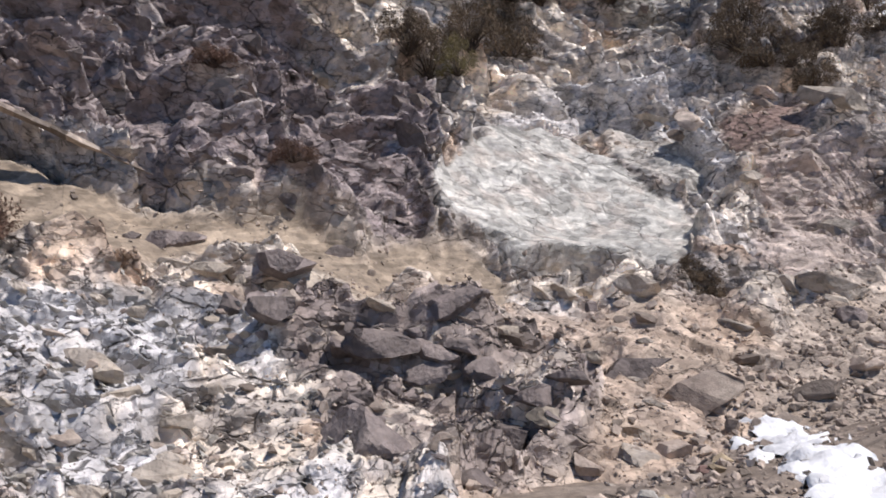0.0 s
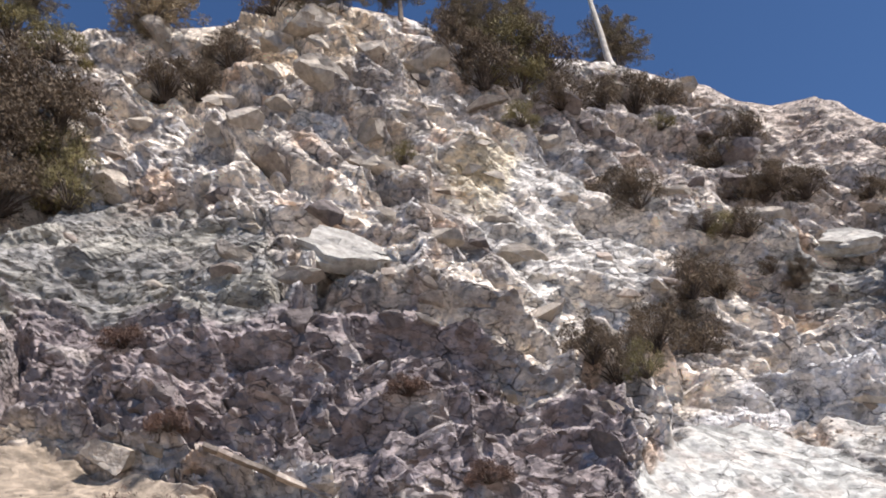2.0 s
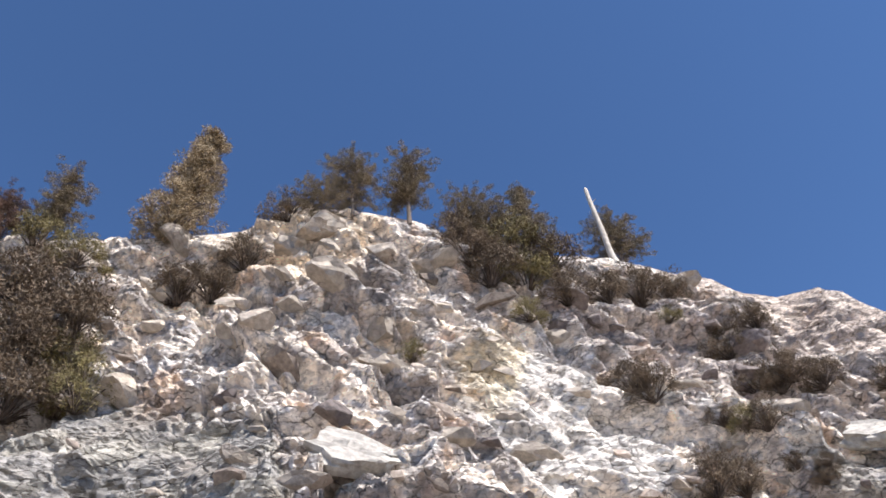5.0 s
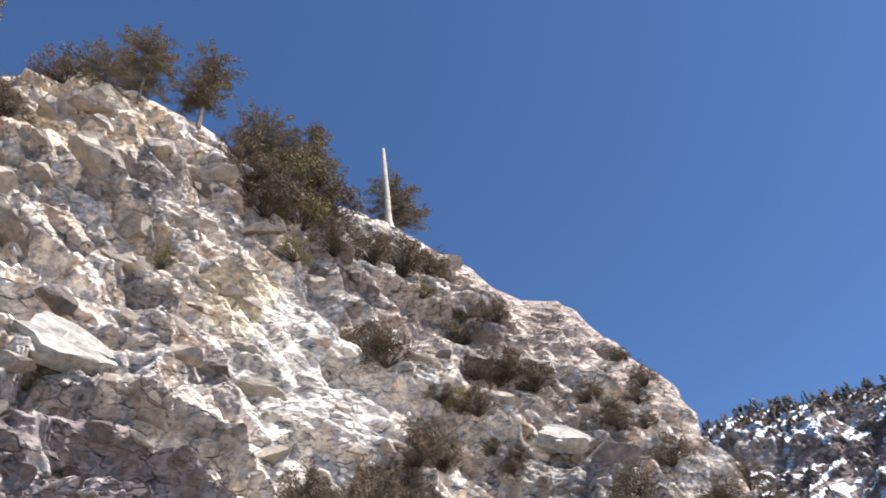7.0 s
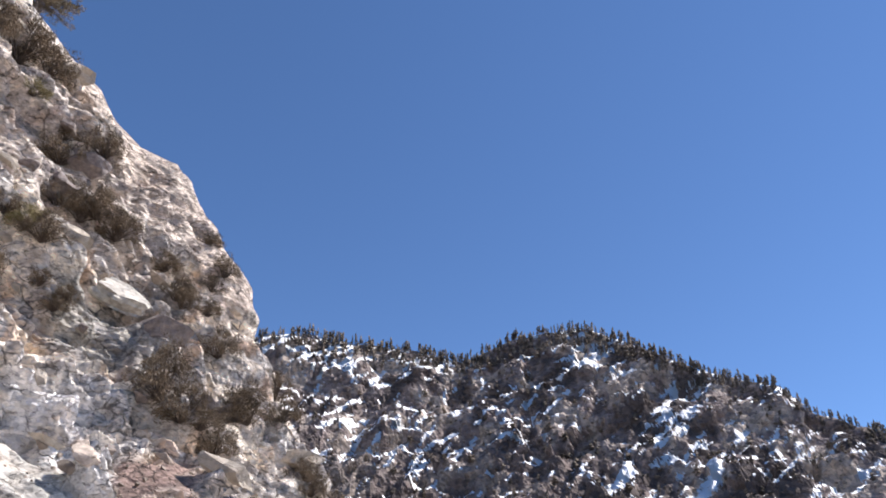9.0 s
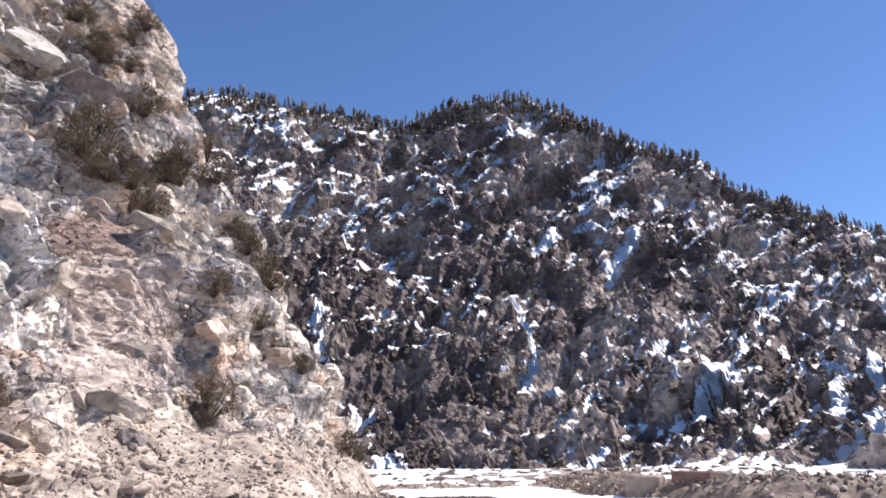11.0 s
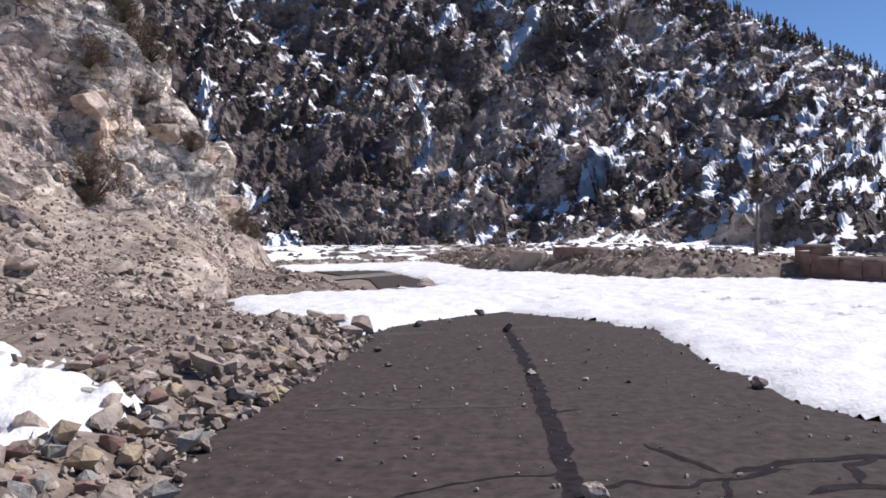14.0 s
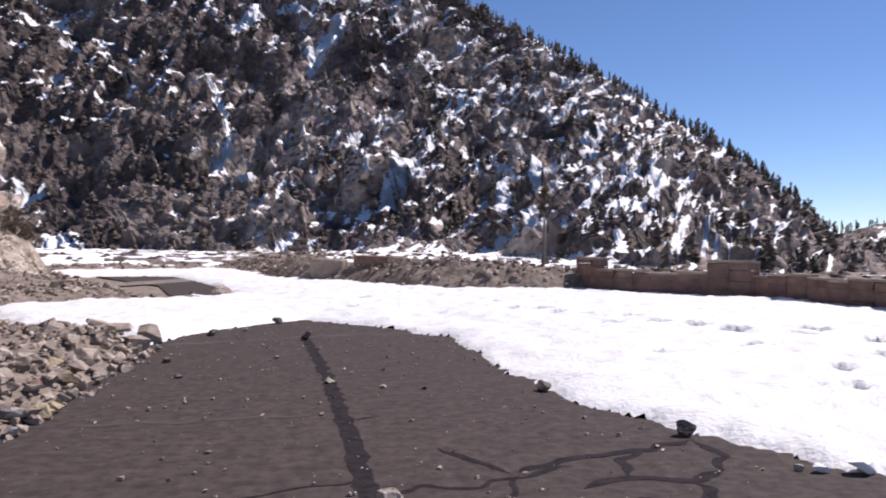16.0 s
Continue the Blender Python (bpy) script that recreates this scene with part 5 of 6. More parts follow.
def conifer(name, seed, height, width, mat, bark, shape, label, lean=(0, 0), tops=True, bare=0.2, dense=1.0, tip_bare=0.0, spread=(0.4, 1.25)):
    """A mountain conifer with a bent trunk, limbs and needle clumps; width is of the whole crown."""
    rng = np.random.default_rng(seed)
    base = empty(name, Matrix.Identity(4))
    tip = np.array([lean[0] * height, lean[1] * height, height])

    def spine(t):
        return tip * t + np.array([math.sin(t * 3 + seed), math.cos(t * 2.3 + seed), 0]) * 0.02 * height * t
    wood = [tube([spine(k / 9) for k in range(10)], [0.026 * height * (1 - k / 9.6) for k in range(10)], 8)]
    cen, rad = [], []
    levels = int(20 * dense)
    limbs = []
    for k in range(levels):
        t = bare + (1 - bare - tip_bare) * (k + rng.uniform(0, 0.8)) / levels
        u = (t - bare) / (1 - bare - tip_bare)
        reach = 0.5 * width * shape(u)
        for _ in range(rng.integers(4, 7)):
            a = rng.uniform(0, 6.283)
            ln = reach * rng.uniform(*spread)
            p0 = spine(min(t, 0.99))
            p1 = p0 + np.array([ln * math.cos(a), ln * math.sin(a), ln * rng.uniform(-0.15, 0.35)])
            limbs.append(limb(p0, p1, 0.008 * height * (1.1 - u), 0.002 * height, 3, 0.03 * height))
            for m in np.linspace(0.35, 1.0, max(2, int(ln / (0.07 * height)))):
                cen.append(p0 + (p1 - p0) * m + rng.normal(size=3) * 0.018 * height + np.array([0, 0, 0.01 * height]))
                rad.append(rng.uniform(0.034, 0.058) * height)
    part("trunk", merged("trunk", wood, bark, False), base, "grey bare trunk")
    part("branchwork", merged("branchwork", limbs, bark, False), base)
    part("crown", frond_cloud("crown", cen, rad, 115, 0.0138 * height, mat, seed, 0.3, 0.45), base)
    return tagged(base, label, "tree")


def column(u):
    return 1.15 - 0.9 * u + 0.08 * math.sin(14 * u)


def cone_shape(u):
    return 1.05 - 0.85 * u


def ragged(u):
    return 0.55 + 0.5 * math.sin(math.pi * (0.15 + 0.8 * u)) * (0.8 + 0.4 * math.sin(9 * u))


def stand(ob, bearing, rise, sink=0.15, back_off=0.0, scale=1.0, spin=0.0, up=None):
    c = on_hill(bearing, rise)
    d = Vector((c.x, c.y, 0)).normalized() * back_off
    ob.matrix_basis = Matrix.Translation(c + d - Vector((0, 0, sink))) @ Matrix.Rotation(spin, 4, "Z") @ Matrix.Scale(scale, 4)
    return ob


def tree_height(bearing, rise, top):
    c = on_hill(bearing, rise)
    return math.hypot(c.x, c.y) * math.tan(math.radians(top)) + EYE_HEIGHT - c.z + 0.3


# crest trees: bearing, rise of the foot, rise of the top, width in degrees
for k, (b, e, top, w, mat, shp, bare, word, lean) in enumerate((
        (193.4, 45.9, 53.7, 4.5, M_GOLD_PINE, column, 0.02, "dense golden-brown conifer on the crest with a dead tip", (0.0, 0.1)),
        (204.0, 43.4, 47.7, 2.8, M_PINE, ragged, 0.3, "ragged dark pine among brush on the crest", (0, 0.04)),
        (210.3, 41.0, 44.8, 4.6, M_BRUSH, ragged, 0.1, "dry brown brushy pine on the crest", (0, 0)),
        (207.5, 42.0, 45.4, 3.0, M_RED_BRUSH, ragged, 0.15, "half-dead reddish pine on the crest", (0, 0)),
        (174.3, 49.4, 52.9, 4.0, M_PINE, ragged, 0.25, "spreading dark green pine on the crest", (0, 0)),
        (168.0, 48.7, 53.1, 3.4, M_PINE, ragged, 0.3, "dark green pine with a pale trunk on the crest", (0, 0.02)),
        (178.2, 49.4, 51.2, 3.6, M_PINE, ragged, 0.1, "small dark pine behind the crest rocks", (0, 0)),
        (161.6, 47.0, 49.9, 4.0, M_PINE, ragged, 0.1, "bushy dark pine on the crest", (0, 0)),
        (155.8, 45.7, 49.6, 3.8, M_PINE, cone_shape, 0.1, "bushy dark green pine on the crest", (0, 0)),
        (159.0, 45.9, 48.8, 4.2, M_PINE, ragged, 0.05, "low spreading pine on the crest", (0, 0)),
        (147.4, 43.0, 47.2, 3.9, M_PINE, ragged, 0.35, "small pine behind a broken trunk", (0, 0.05)))):
    c = on_hill(b, e)
    h = tree_height(b, e, top)
    dist = c.length
    t = conifer("conifer", 500 + k, h, dist * math.radians(w) * (1.1 if k == 0 else 1.15), mat, M_BARK, shp, word, lean, bare=bare, dense=2.0 if k == 0 else 1.3, tip_bare=0.07 if k == 0 else 0.0, spread=(0.55, 1.1) if k == 0 else (0.35, 1.3))
    stand(t, b, e, 0.2, 2.0 if k == 10 else 0.0)
# the broken bare trunk
h = tree_height(148.2, 43.3, 48.6)
snag = empty("snag", Matrix.Identity(4))
part("trunk", merged("trunk", [tube([(0, 0.03 * h, 0), (0.0, 0.015 * h, 0.08 * h), (0.01 * h, 0.005 * h, 0.2 * h), (0.012 * h, 0.0, 0.4 * h), (0.012 * h, -0.012 * h, 0.6 * h), (0.005 * h, -0.02 * h, 0.85 * h), (0.0, -0.018 * h, 0.97 * h), (0.0, -0.02 * h, h)], [0.3, 0.24, 0.2, 0.19, 0.175, 0.15, 0.14, 0.06])], M_DEADWOOD, False), snag)
for k, (z, a, ln) in enumerate(((0.45, 2.2, 0.9), (0.62, 5.0, 0.5), (0.8, 1.0, 0.35))):
    part("branch_stub", merged("branch_stub", [limb((0, 0, z * h), (ln * math.cos(a), ln * math.sin(a), z * h + 0.15), 0.035, 0.012, 5)], M_DEADWOOD, False), snag)
tagged(snag, "bleached broken tree trunk standing bare on the crest", "dead tree")
stand(snag, 148.2, 43.3, 0.3, 0.2)

# shrubs on the slope: bearing, rise, width in degrees
SHRUBS_HIGH = [(182.1, 50.0, 3.9), (185.8, 46.1, 3.9), (190.9, 43.3, 5.0), (188.0, 43.6, 4.2), (200.6, 43.8, 3.9), (201.7, 40.3, 8.4), (199.0, 40.0, 5.0), (204.5, 41.5, 6.0), (203.5, 38.0, 6.5), (198.5, 37.4, 4.5), (201.4, 34.5, 6.5), (198.2, 34.2, 4.0), (208.1, 39.9, 6.5), (208.9, 43.2, 5.0),
               (204.1, 45.0, 4.2), (206.5, 36.5, 6.0), (211, 39.5, 8), (205.5, 33.5, 5.0), (203.2, 28.6, 3.9), (157.6, 46.4, 5.8), (154.6, 45.2, 5.0), (163.2, 48.2, 4.0), (160.6, 44.9, 5.0), (162.5, 46.5, 4.5), (157.0, 44.2, 4.5), (153.4, 42.4, 3.9), (147.5, 40.9, 4.6), (144.8, 40.4, 3.4), (149.8, 41.5, 3.2), (157.7, 41.1, 2.7),
               (150.3, 35.0, 4.6), (149.0, 34.2, 3.4), (142.0, 35.1, 3.5), (139.0, 36.3, 2.7), (145.3, 38.0, 1.9), (141.1, 32.4, 3.5), (138.5, 32.5, 3.1), (136.6, 31.2, 3.2), (144.6, 30.7, 2.3), (142.9, 30.2, 2.6), (146.6, 27.0, 3.9), (150.1, 24.4, 4.2), (140.8, 26.5, 1.9)]
SHRUBS_MID = [(129.7, 31.6, 2.0), (127.9, 29.8, 2.0), (128.6, 28.6, 1.9), (132.5, 29.3, 2.3), (148.5, 24.7, 3.3), (139.2, 25.3, 2.1), (127.3, 24.3, 3.0), (130.7, 27.3, 2.5), (128.6, 26.9, 1.9), (139.6, 31.7, 2.9), (155.2, 24.0, 4.2),
              (153.9, 22.6, 4.6), (147.1, 23.4, 4.8), (144.6, 26.5, 3.7), (141.8, 30.0, 3.3), (131.1, 27.6, 2.5), (131.1, 21.5, 4.2), (126.0, 20.3, 3.3), (127.8, 19.1, 2.6), (122.6, 21.6, 2.2), (122.2, 20.2, 2.4), (138.8, 25.8, 1.9)]
SHRUBS_LOW = [(135.9, 5.8, 2.6), (117.8, 13.2, 3.4), (120.0, 16.6, 3.2), (121.5, 12.2, 2.6), (121.4, 4.3, 3.7), (117.0, 8.0, 2.4), (111.6, 1.2, 2.6), (124.6, 20.1, 3.3), (129.5, 19.9, 3.7), (126.4, 18.0, 3.7), (134.7, 4.5, 2.6),
              (119.5, 15.0, 2.2), (122.0, 3.2, 2.4), (118.2, 9.9, 2.2), (115.2, 7.0, 2.2)]
RED_SHRUBS = [(191.4, 26.0, 3.5), (169.6, 23.1, 3.4), (187.5, 20.5, 3.0), (164.5, 16.5, 3.0)]
YELLOW_SHRUBS = [(169.2, 39.1, 2.1), (197.0, 35.2, 4.5), (151.4, 21.8, 2.6)]
kinds = [shrub("shrub", 600 + k, (M_BRUSH, M_BRUSH, M_OLIVE, M_RED_BRUSH, M_OLIVE)[k], M_TWIG, (0.7, 0.85, 0.65, 0.45, 0.9)[k], 1.2, ("dark brown-green brushy shrub rooted in the rock slope", "dark upright brushy shrub rooted in the rock slope",
                "olive green mountain shrub on the cliff", "low reddish-brown dry shrub on a ledge", "yellowish-green small shrub on the cliff")[k]) for k in range(5)]
first = [True] * 5
for table, choices in ((SHRUBS_HIGH, (0, 1, 0, 1, 2)), (SHRUBS_MID, (0, 1, 0)), (SHRUBS_LOW, (0, 1, 0)), (RED_SHRUBS, (3,)), (YELLOW_SHRUBS, (4,))):
    for k, (b, e, w) in enumerate(table):
        q = choices[k % len(choices)]
        size = on_hill(b, e).length * math.radians(w) * 1.12
        c = on_hill(b, e - 0.22 * w)
        m = Matrix.Translation(c - Vector((0, 0, 0.16 * size))) @ Matrix.Rotation(rs.uniform(0, 6.28), 4, "Z") @ Matrix.Diagonal((size, size, size * rs.uniform(0.85, 1.15), 1))
        if first[q]:
            first[q] = False
            kinds[q].matrix_basis = m
            kinds[q]["group"] = "shrubs of the slope"
        else:
            ob = copy_thing(kinds[q], Matrix.Identity(4))
            ob.matrix_basis = m
            ob["group"] = "shrubs of the slope"

big_bush = shrub("shrub", 650, M_RED_BRUSH, M_TWIG, 0.62, 3.2, "dense reddish-brown domed bush on the dirt below the dark rock", per=330, leaf=0.02)
c = on_hill(188.3, 8.6)
big_bush.matrix_basis = Matrix.Translation(c - Vector((0, 0, 0.1))) @ Matrix.Scale(c.length * math.radians(11.5), 4)

# ---- forest and scrub of the far mountain ----
def far_tree(seed, tiers=5, sides=6):
    rng = np.random.default_rng(seed)
    v, f = [], []
    for t in range(tiers):
        z0, z1 = 0.1 + 0.8 * t / tiers, 0.1 + 0.8 * (t + 1.35) / tiers
        r = 0.2 * (0.5 + 0.65 * math.sin(math.pi * (0.25 + 0.7 * t / tiers)) - 0.25 * t / tiers)
        off = rng.uniform(-0.07, 0.07, 2)
        k = len(v)
        v.append((off[0], off[1], min(z1, 1.0)))
        for s in range(sides):
            a = 6.283 * (s + rng.uniform(-0.3, 0.3)) / sides
            q = r * rng.uniform(0.5, 1.25)
            v.append((off[0] + q * math.cos(a), off[1] + q * math.sin(a), z0 + rng.uniform(-0.05, 0.05)))
        f += [(k, k + 1 + s, k + 1 + (s + 1) % sides) for s in range(sides)]
    k = len(v)
    v += [(0.025, 0, -0.1), (-0.012, 0.02, -0.1), (-0.012, -0.02, -0.1), (0, 0, 0.5)]
    f += [(k, k + 1, k + 3), (k + 1, k + 2, k + 3), (k + 2, k, k + 3)]
    return np.array(v), np.array(f)


FAR_TREES = [far_tree(700 + k, 4 + k % 3, 6) for k in range(6)]
MGRID = MQ.reshape(F_ROWS + 7, len(m_bear), 3)
SGRID = snow_w.reshape(F_ROWS + 7, len(m_bear))
stand_noise = fractal(np.stack([mbv / 5.0, mq * 5, mq * 0], 1), 3, 111).reshape(F_ROWS + 7, len(m_bear))
forest, scrub = [], []
for _ in range(6500):
    j = rs.randrange(len(m_bear))
    crest = rs.random() < 0.15
    i = F_ROWS - 1 - int(rs.random() ** 1.5 * 14) if crest else rs.randrange(15, F_ROWS - 1)
    if m_bear[j] < 56.5 and rs.random() < 0.4:
        continue
    if not crest and (SGRID[i, j] > 0.5 and rs.random() < 0.95 or rs.random() < 0.4 or stand_noise[i, j] < rs.uniform(-0.5, 0.45) - 0.25 * i / F_ROWS):
        continue
    c = MGRID[i, j]
    d = math.hypot(c[0], c[1])
    h = (2.0 + 3.2 * rs.random() ** 1.6) * (1.05 if crest else 0.62) * (1.8 if m_bear[j] < 56.5 else 1.0)
    if d < 130:
        h *= 0.75
    if crest and 57 < m_bear[j] < 90:
        h *= 0.75
    w = h * (rs.uniform(0.5, 0.9) if crest else rs.uniform(1.1, 1.9))
    forest.append((*FAR_TREES[rs.randrange(6)], Matrix.Translation(c) @ Matrix.Rotation(rs.uniform(0, 6.28), 4, "Z") @ Matrix.Diagonal((w, w, h, 1))))
for _ in range(900):
    j, back_row = rs.randrange(len(m_bear)), rs.randrange(-3, 12)
    if m_bear[j] < 57 or rs.random() < 0.5 * smooth(92, 72, np.array(m_bear[j])):
        continue
    c = MGRID[F_ROWS - 1 - max(back_row, 0), j]
    h = (2.2 + 2.6 * rs.random()) * (1.0 if m_bear[j] > 90 else 0.7)
    w = h * rs.uniform(0.5, 0.9)
    forest.append((*FAR_TREES[rs.randrange(6)], Matrix.Translation(c) @ Matrix.Rotation(rs.uniform(0, 6.28), 4, "Z") @ Matrix.Diagonal((w, w, h, 1))))
tagged(new("forest", merged("forest", forest, M_FAR_PINE)), "dark pine forest scattered over the snowy mountain", "forest", kind="stuff")
SCRUB_ARRAYS = [to_array(hull_mesh("scrub", 760 + k, 16, 0.8, M_BRUSH)) for k in range(4)]
for _ in range(4500):
    j, i = rs.randrange(len(m_bear)), rs.randrange(3, F_ROWS - 4)
    if SGRID[i, j] > 0.5 and rs.random() < 0.97:
        continue
    c = MGRID[i, j]
    size = rs.uniform(0.5, 1.6) * min(1.0, 0.35 + math.hypot(c[0], c[1]) / 200)
    scrub.append((*SCRUB_ARRAYS[rs.randrange(4)], Matrix.Translation(c) @ Euler((rs.uniform(-0.5, 0.5), rs.uniform(-0.5, 0.5), rs.uniform(0, 6))).to_matrix().to_4x4() @ Matrix.Diagonal((size, size, size * 0.8, 1))))
for _ in range(420):
    j, i = rs.randrange(len(m_bear)), rs.randrange(1, 16)
    if m_bear[j] < 62:
        continue
    size = rs.uniform(0.35, 1.1)
    scrub.append((*SCRUB_ARRAYS[rs.randrange(4)], Matrix.Translation(MGRID[i, j]) @ Euler((rs.uniform(-0.5, 0.5), rs.uniform(-0.5, 0.5), rs.uniform(0, 6))).to_matrix().to_4x4() @ Matrix.Diagonal((size * 1.3, size, size * 0.8, 1))))
tagged(new("scrub", merged("scrub", scrub, M_FAR_PINE)), "dark brown chaparral scrub on the mountainside", "scrub", kind="stuff")

# ---- parapet, rubble berm and things at the road's outer edge ----
WALL_LINE = [(14.6, 9.0), (13.75, 15.0), (13.45, 18.0), (13.25, 20.3), (12.6, 22.6), (11.0, 23.5), (8.9, 24.4), (8.3, 27.0)]
WALL_TOP = [0.92, 0.94, 0.96, 0.95, 0.95, 1.16, 0.86, 1.12]
wall_line = np.array(WALL_LINE)
wall_s = np.concatenate([[0], np.cumsum(np.hypot(*np.diff(wall_line, axis=0).T))])
parapet = empty("parapet_wall", Matrix.Translation((13.25, 20.3, 0)))
tagged(parapet, "low reddish-brown masonry parapet along the road's edge", "wall")
to_wall = Matrix.Translation((-13.25, -20.3, 0))


def block(cx, cy, ang, ln, dp, z0, z1, bev, seed, rough=0.012):
    rng = np.random.default_rng(seed)
    bm = bmesh.new()
    bmesh.ops.create_cube(bm, size=1)
    bmesh.ops.bevel(bm, geom=bm.edges[:], offset=bev / max(ln, 0.2), segments=1, affect="EDGES")
    m = Matrix.Translation((cx, cy, (z0 + z1) / 2)) @ Matrix.Rotation(ang, 4, "Z") @ Matrix.Diagonal((ln, dp, z1 - z0, 1))
    for q in bm.verts:
        q.co = m @ q.co + Vector(rng.uniform(-rough, rough, 3))
    return bm


for (ax, ay), (cx_, cy_) in zip(WALL_LINE[:-1], WALL_LINE[1:]):
    bm = block((ax + cx_) / 2, (ay + cy_) / 2, math.atan2(cy_ - ay, cx_ - ax), math.hypot(cx_ - ax, cy_ - ay) + 0.2, 0.34, -0.05, 0.78, 0.01, 5, 0.0)
    bm.transform(to_wall)
    part("core", bm_mesh("core", bm, M_WALL), parapet, "mortar core")
pos, stone_i = 0.0, 0
while pos < wall_s[-1] - 0.3:
    ln = rs.uniform(0.5, 0.95)
    mid = min(pos + ln / 2, wall_s[-1])
    x, y = np.interp(mid, wall_s, wall_line[:, 0]), np.interp(mid, wall_s, wall_line[:, 1])
    x2, y2 = np.interp(mid + 0.05, wall_s, wall_line[:, 0]), np.interp(mid + 0.05, wall_s, wall_line[:, 1])
    ang = math.atan2(y2 - y, x2 - x) if mid + 0.05 < wall_s[-1] else ang
    seg = min(int(np.searchsorted(wall_s, mid)) - 1, len(WALL_TOP) - 2)
    top = 1.2 if 4.5 <= seg + 0.5 <= 5.2 or seg == 6 and mid > wall_s[6] + 1.2 else 0.82 + 0.05 * math.sin(mid * 2.2)
    z, cours = -0.05, 0
    while z < top - 0.12:
        hgt = min(rs.uniform(0.28, 0.42), top - z)
        if top - z - hgt < 0.14:
            hgt = top - z
        bm = block(x, y, ang, ln - 0.015, 0.42 + rs.uniform(-0.05, 0.05), z, z + hgt - 0.012, 0.02, stone_i, 0.015)
        bm.transform(to_wall)
        part("stone", bm_mesh("stone", bm, M_WALL), parapet)
        z += hgt
        stone_i += 1
    # sunlit top put into the coping's paler colour, over a darker wall face
    bm = block(x, y, ang, ln + 0.02, 0.52, top, top + 0.07, 0.015, 900 + stone_i, 0.008)
    bm.transform(to_wall)
    part("coping_stone", bm_mesh("coping_stone", bm, M_CONCRETE), parapet, "weathered coping stone, coloured paler for its sunlit top")
    pos += ln

# berm of rubble ploughed to the outer edge
BERM = [(8.2, 27.4), (6.3, 27.2), (4.0, 27.4), (2.0, 29.5), (0.2, 31.5), (-1.6, 33.0), (-3.0, 38.0), (-6.0, 45.0)]
berm_top = [0.85, 1.0, 1.1, 1.05, 0.85, 1.2, 0.9, 0.5]
bl = np.array(BERM)
bs = np.concatenate([[0], np.cumsum(np.hypot(*np.diff(bl, axis=0).T))])
bt = np.linspace(0, bs[-1], 150)
bw = np.linspace(-1.6, 1.6, 22)
cx, cy = np.interp(bt, bs, bl[:, 0]), np.interp(bt, bs, bl[:, 1])
tx, ty = np.gradient(cx), np.gradient(cy)
tn = np.hypot(tx, ty)
BX, BY = cx[:, None] - ty[:, None] / tn[:, None] * bw, cy[:, None] + tx[:, None] / tn[:, None] * bw
bp3 = np.stack([BX.ravel(), BY.ravel(), 0 * BX.ravel()], 1)
ff, _, _ = facets(bp3 / 0.5, 33, 0.8, 0.5)
BZ = (np.interp(bt, bs, berm_top)[:, None] * np.clip(1 - (bw / 1.6) ** 2, 0, 1)).ravel() * (1 + 0.18 * fractal(bp3 / 0.9, 3, 34)) + 0.09 * ff - 0.08
berm = tagged(new("rubble_berm", sheet_mesh("rubble_berm", np.stack([BX.ravel(), BY.ravel(), BZ], 1), grid_faces(150, 22), M_DIRT, True)), "long low berm of brown rubble and gravel behind the snow", "berm", kind="structure")
berm_stones = []
for _ in range(2000):
    k = rs.randrange(len(bp3))
    size = rs.uniform(0.07, 0.24) + 0.25 * rs.random() ** 8
    berm_stones.append((*STONE_ARRAYS[rs.randrange(10)], spun(bp3[k, 0] + rs.uniform(-0.1, 0.1), bp3[k, 1] + rs.uniform(-0.1, 0.1), float(BZ[k]) + 0.2 * size, size, 40)))
tagged(new("gravel", merged("gravel", berm_stones, M_STONE)), "loose brown gravel and stones covering the berm", "gravel", kind="stuff")
tagged(new("concrete_block", bm_mesh("concrete_block", block(-0.65, 31.0, radians(-12), 1.3, 0.9, -0.05, 1.0, 0.08, 41, 0.04), M_CONCRETE)), "sandy-brown weathered block half buried in the berm", "block")
tagged(new("concrete_block", bm_mesh("concrete_block", block(1.2, 30.2, radians(-35), 1.6, 0.7, -0.05, 1.15, 0.06, 42, 0.04), M_WALL)), "dark broken masonry block in the rubble berm", "block")

# low dirt bank along the far bend, and a pale gravelly strip on the asphalt before it
far_t = np.linspace(0, 1, 90)
far_b, far_r = np.radians(112.5 - 17.5 * far_t), 39.5 + 4.5 * far_t
far_w = np.linspace(-1, 1, 9)
FX, FY = (far_r[:, None] + 1.3 * far_w) * np.cos(far_b)[:, None], (far_r[:, None] + 1.3 * far_w) * np.sin(far_b)[:, None]
fp3 = np.stack([FX.ravel(), FY.ravel(), 0 * FX.ravel()], 1)
FZ = 0.5 * ((1 - far_w ** 2)[None, :] * (0.75 + 0 * far_t[:, None])).ravel() * (1 + 0.5 * fractal(fp3 / 1.5, 3, 36)) - 0.03
tagged(new("dirt_bank", sheet_mesh("dirt_bank", np.stack([FX.ravel(), FY.ravel(), FZ], 1), grid_faces(90, 9), M_DIRT, True)), "low grey-brown dirt bank along the far bend of the road", "bank", kind="structure")
bank_stones = []
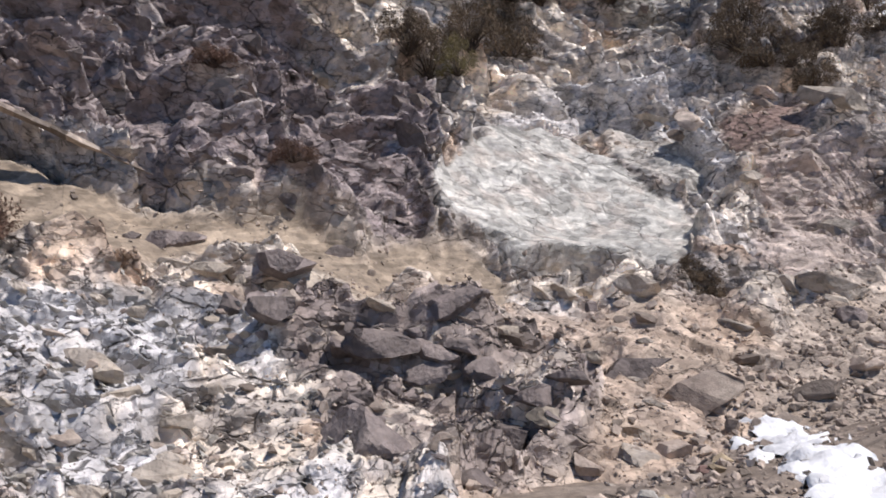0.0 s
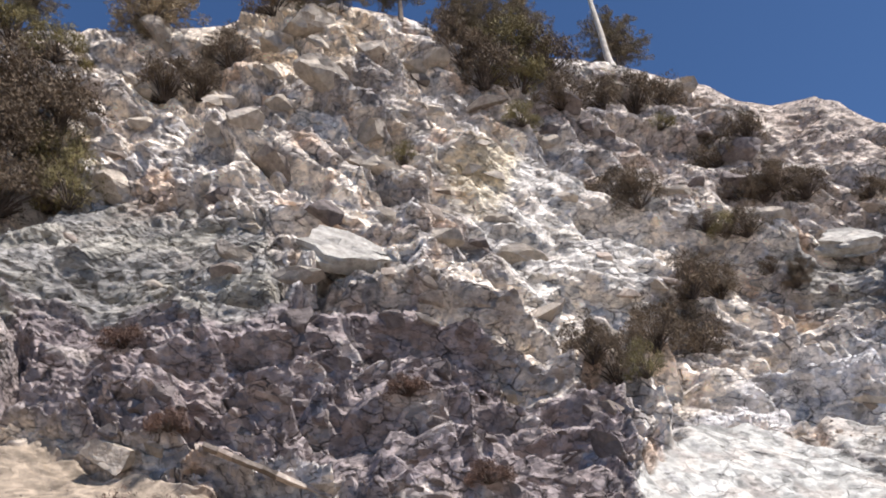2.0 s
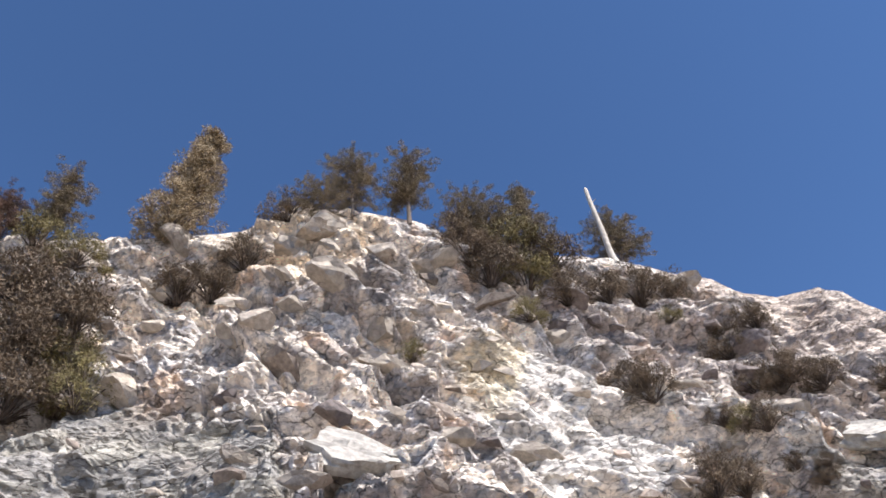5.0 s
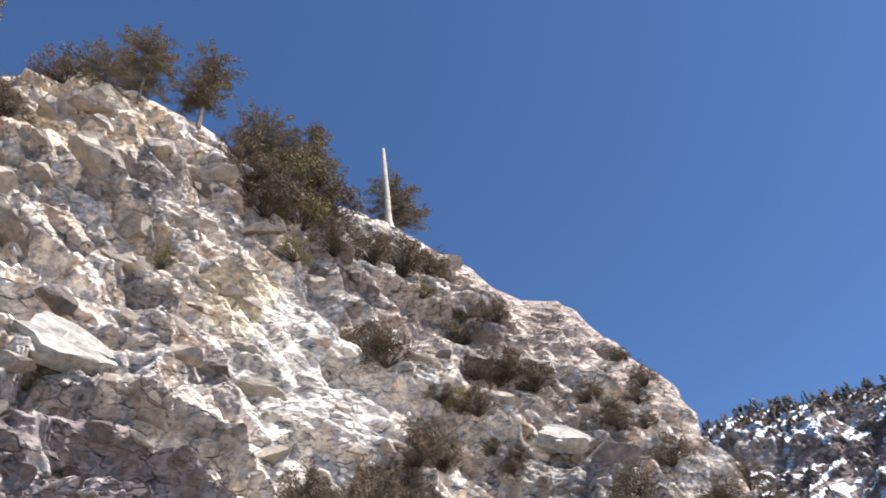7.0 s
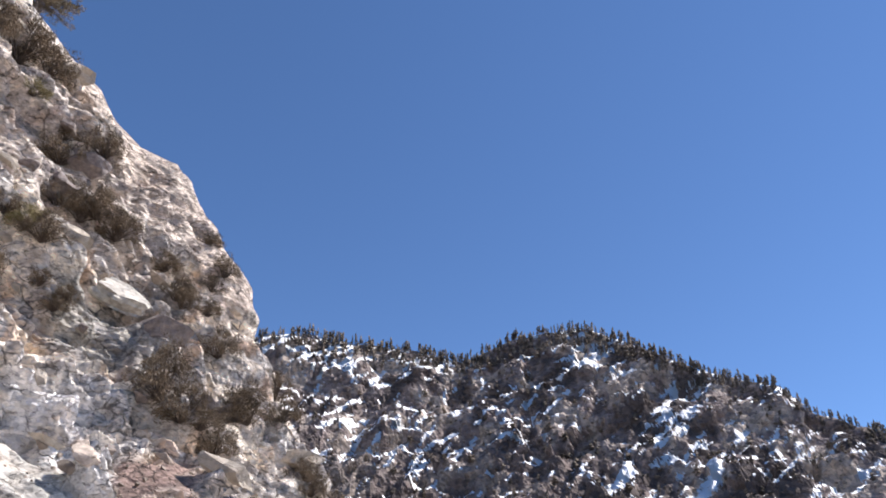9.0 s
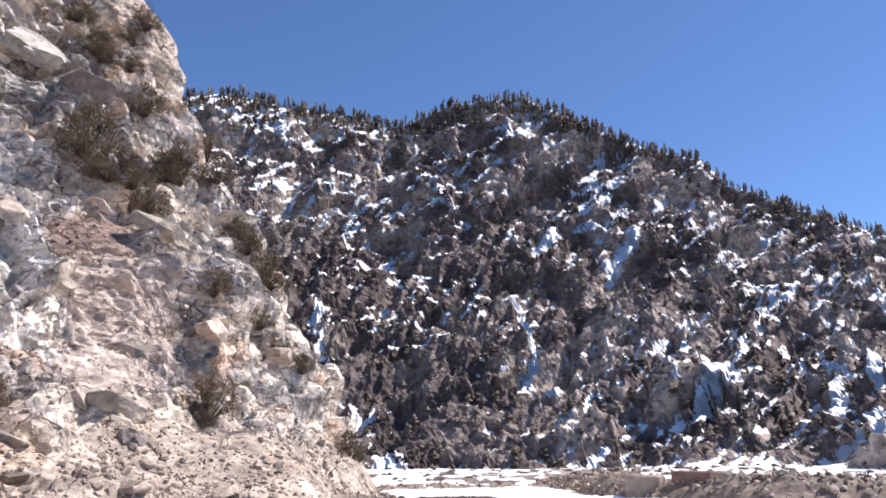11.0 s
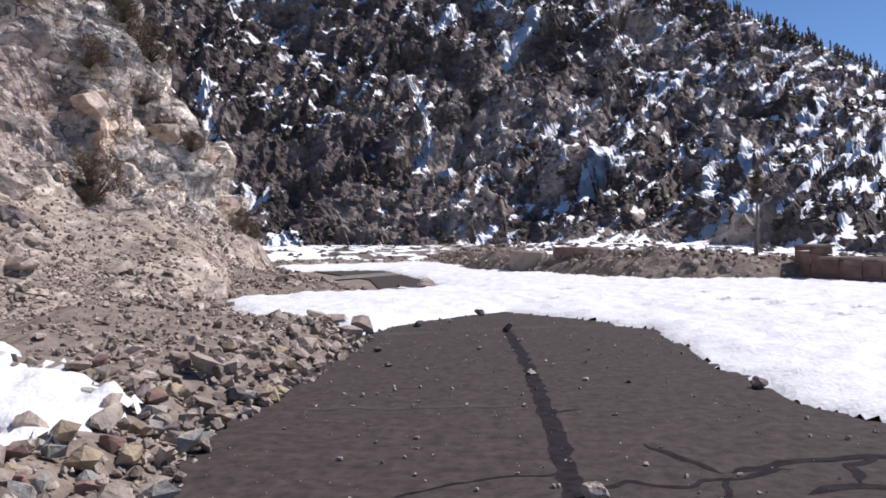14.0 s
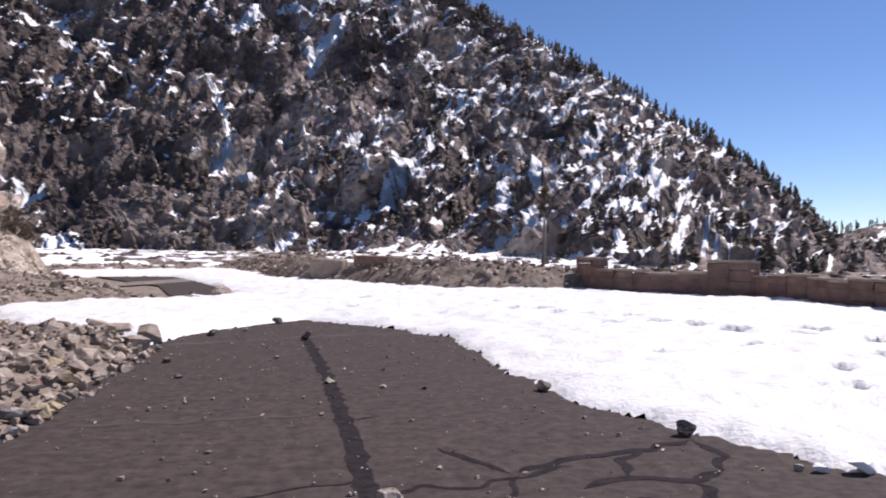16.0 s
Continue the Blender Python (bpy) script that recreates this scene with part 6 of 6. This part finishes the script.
for _ in range(260):
    k = rs.randrange(len(fp3))
    size = rs.uniform(0.1, 0.35)
    bank_stones.append((*STONE_ARRAYS[rs.randrange(10)], spun(fp3[k, 0], fp3[k, 1], max(float(FZ[k]), 0) + 0.15 * size, size, 40)))
tagged(new("gravel", merged("gravel", bank_stones, M_STONE)), "grey-brown stones along the far dirt bank", "gravel", kind="stuff")
v, fcs = ribbon([(-10.8, 25.5), (-8.6, 28.0), (-7.2, 31.0), (-5.6, 35.0)], [1.2, 1.6, 1.6, 1.4], 0.006, 0.0, 41, 0.3)
part("gravel_strip", sheet_mesh("gravel_strip", v, fcs, M_GRAVEL, False), road, "pale gravelly shoulder strip")

# slender pine and bare bush beyond the berm
pole_pine = conifer("conifer", 560, 6.3, 0.9, M_FAR_PINE, M_BARK, ragged, "slender nearly bare young pine beyond the berm", bare=0.7, dense=0.3)
pole_pine.matrix_basis = Matrix.Translation((60 * math.cos(radians(75.5)), 60 * math.sin(radians(75.5)), -0.2))
for k, (b, r, size) in enumerate(((77.8, 34, 1.4), (76.2, 33, 1.1), (74.6, 36, 1.0), (92.4, 37, 1.3))):
    ob = copy_thing(kinds[3], Matrix.Identity(4))
    ob.matrix_basis = Matrix.Translation((r * math.cos(radians(b)), r * math.sin(radians(b)), 0.0)) @ Matrix.Rotation(k * 1.3, 4, "Z") @ Matrix.Diagonal((size, size, size * 1.8, 1))
    tagged(ob, "leafless brown bush standing beyond the berm", "shrub", "bushes beyond the berm")

# clods of snow broken from the edge
for k, (x, y, size) in enumerate(((4.08, 6.3, 0.3), (3.65, 5.95, 0.34), (4.3, 5.95, 0.5), (3.9, 5.75, 0.25), (3.75, 5.2, 0.42), (3.45, 5.25, 0.22), (4.3, 5.1, 0.5))):
    ob = new("snow_clod", boulder_mesh("snow_clod", 820 + k, M_SNOW, 0.5, 14))
    ob.matrix_basis = spun(x, y, size * 0.14, size * 0.7, 12)
    tagged(ob, "clod of white snow broken off the snow edge", "snow clod", "snow clods")
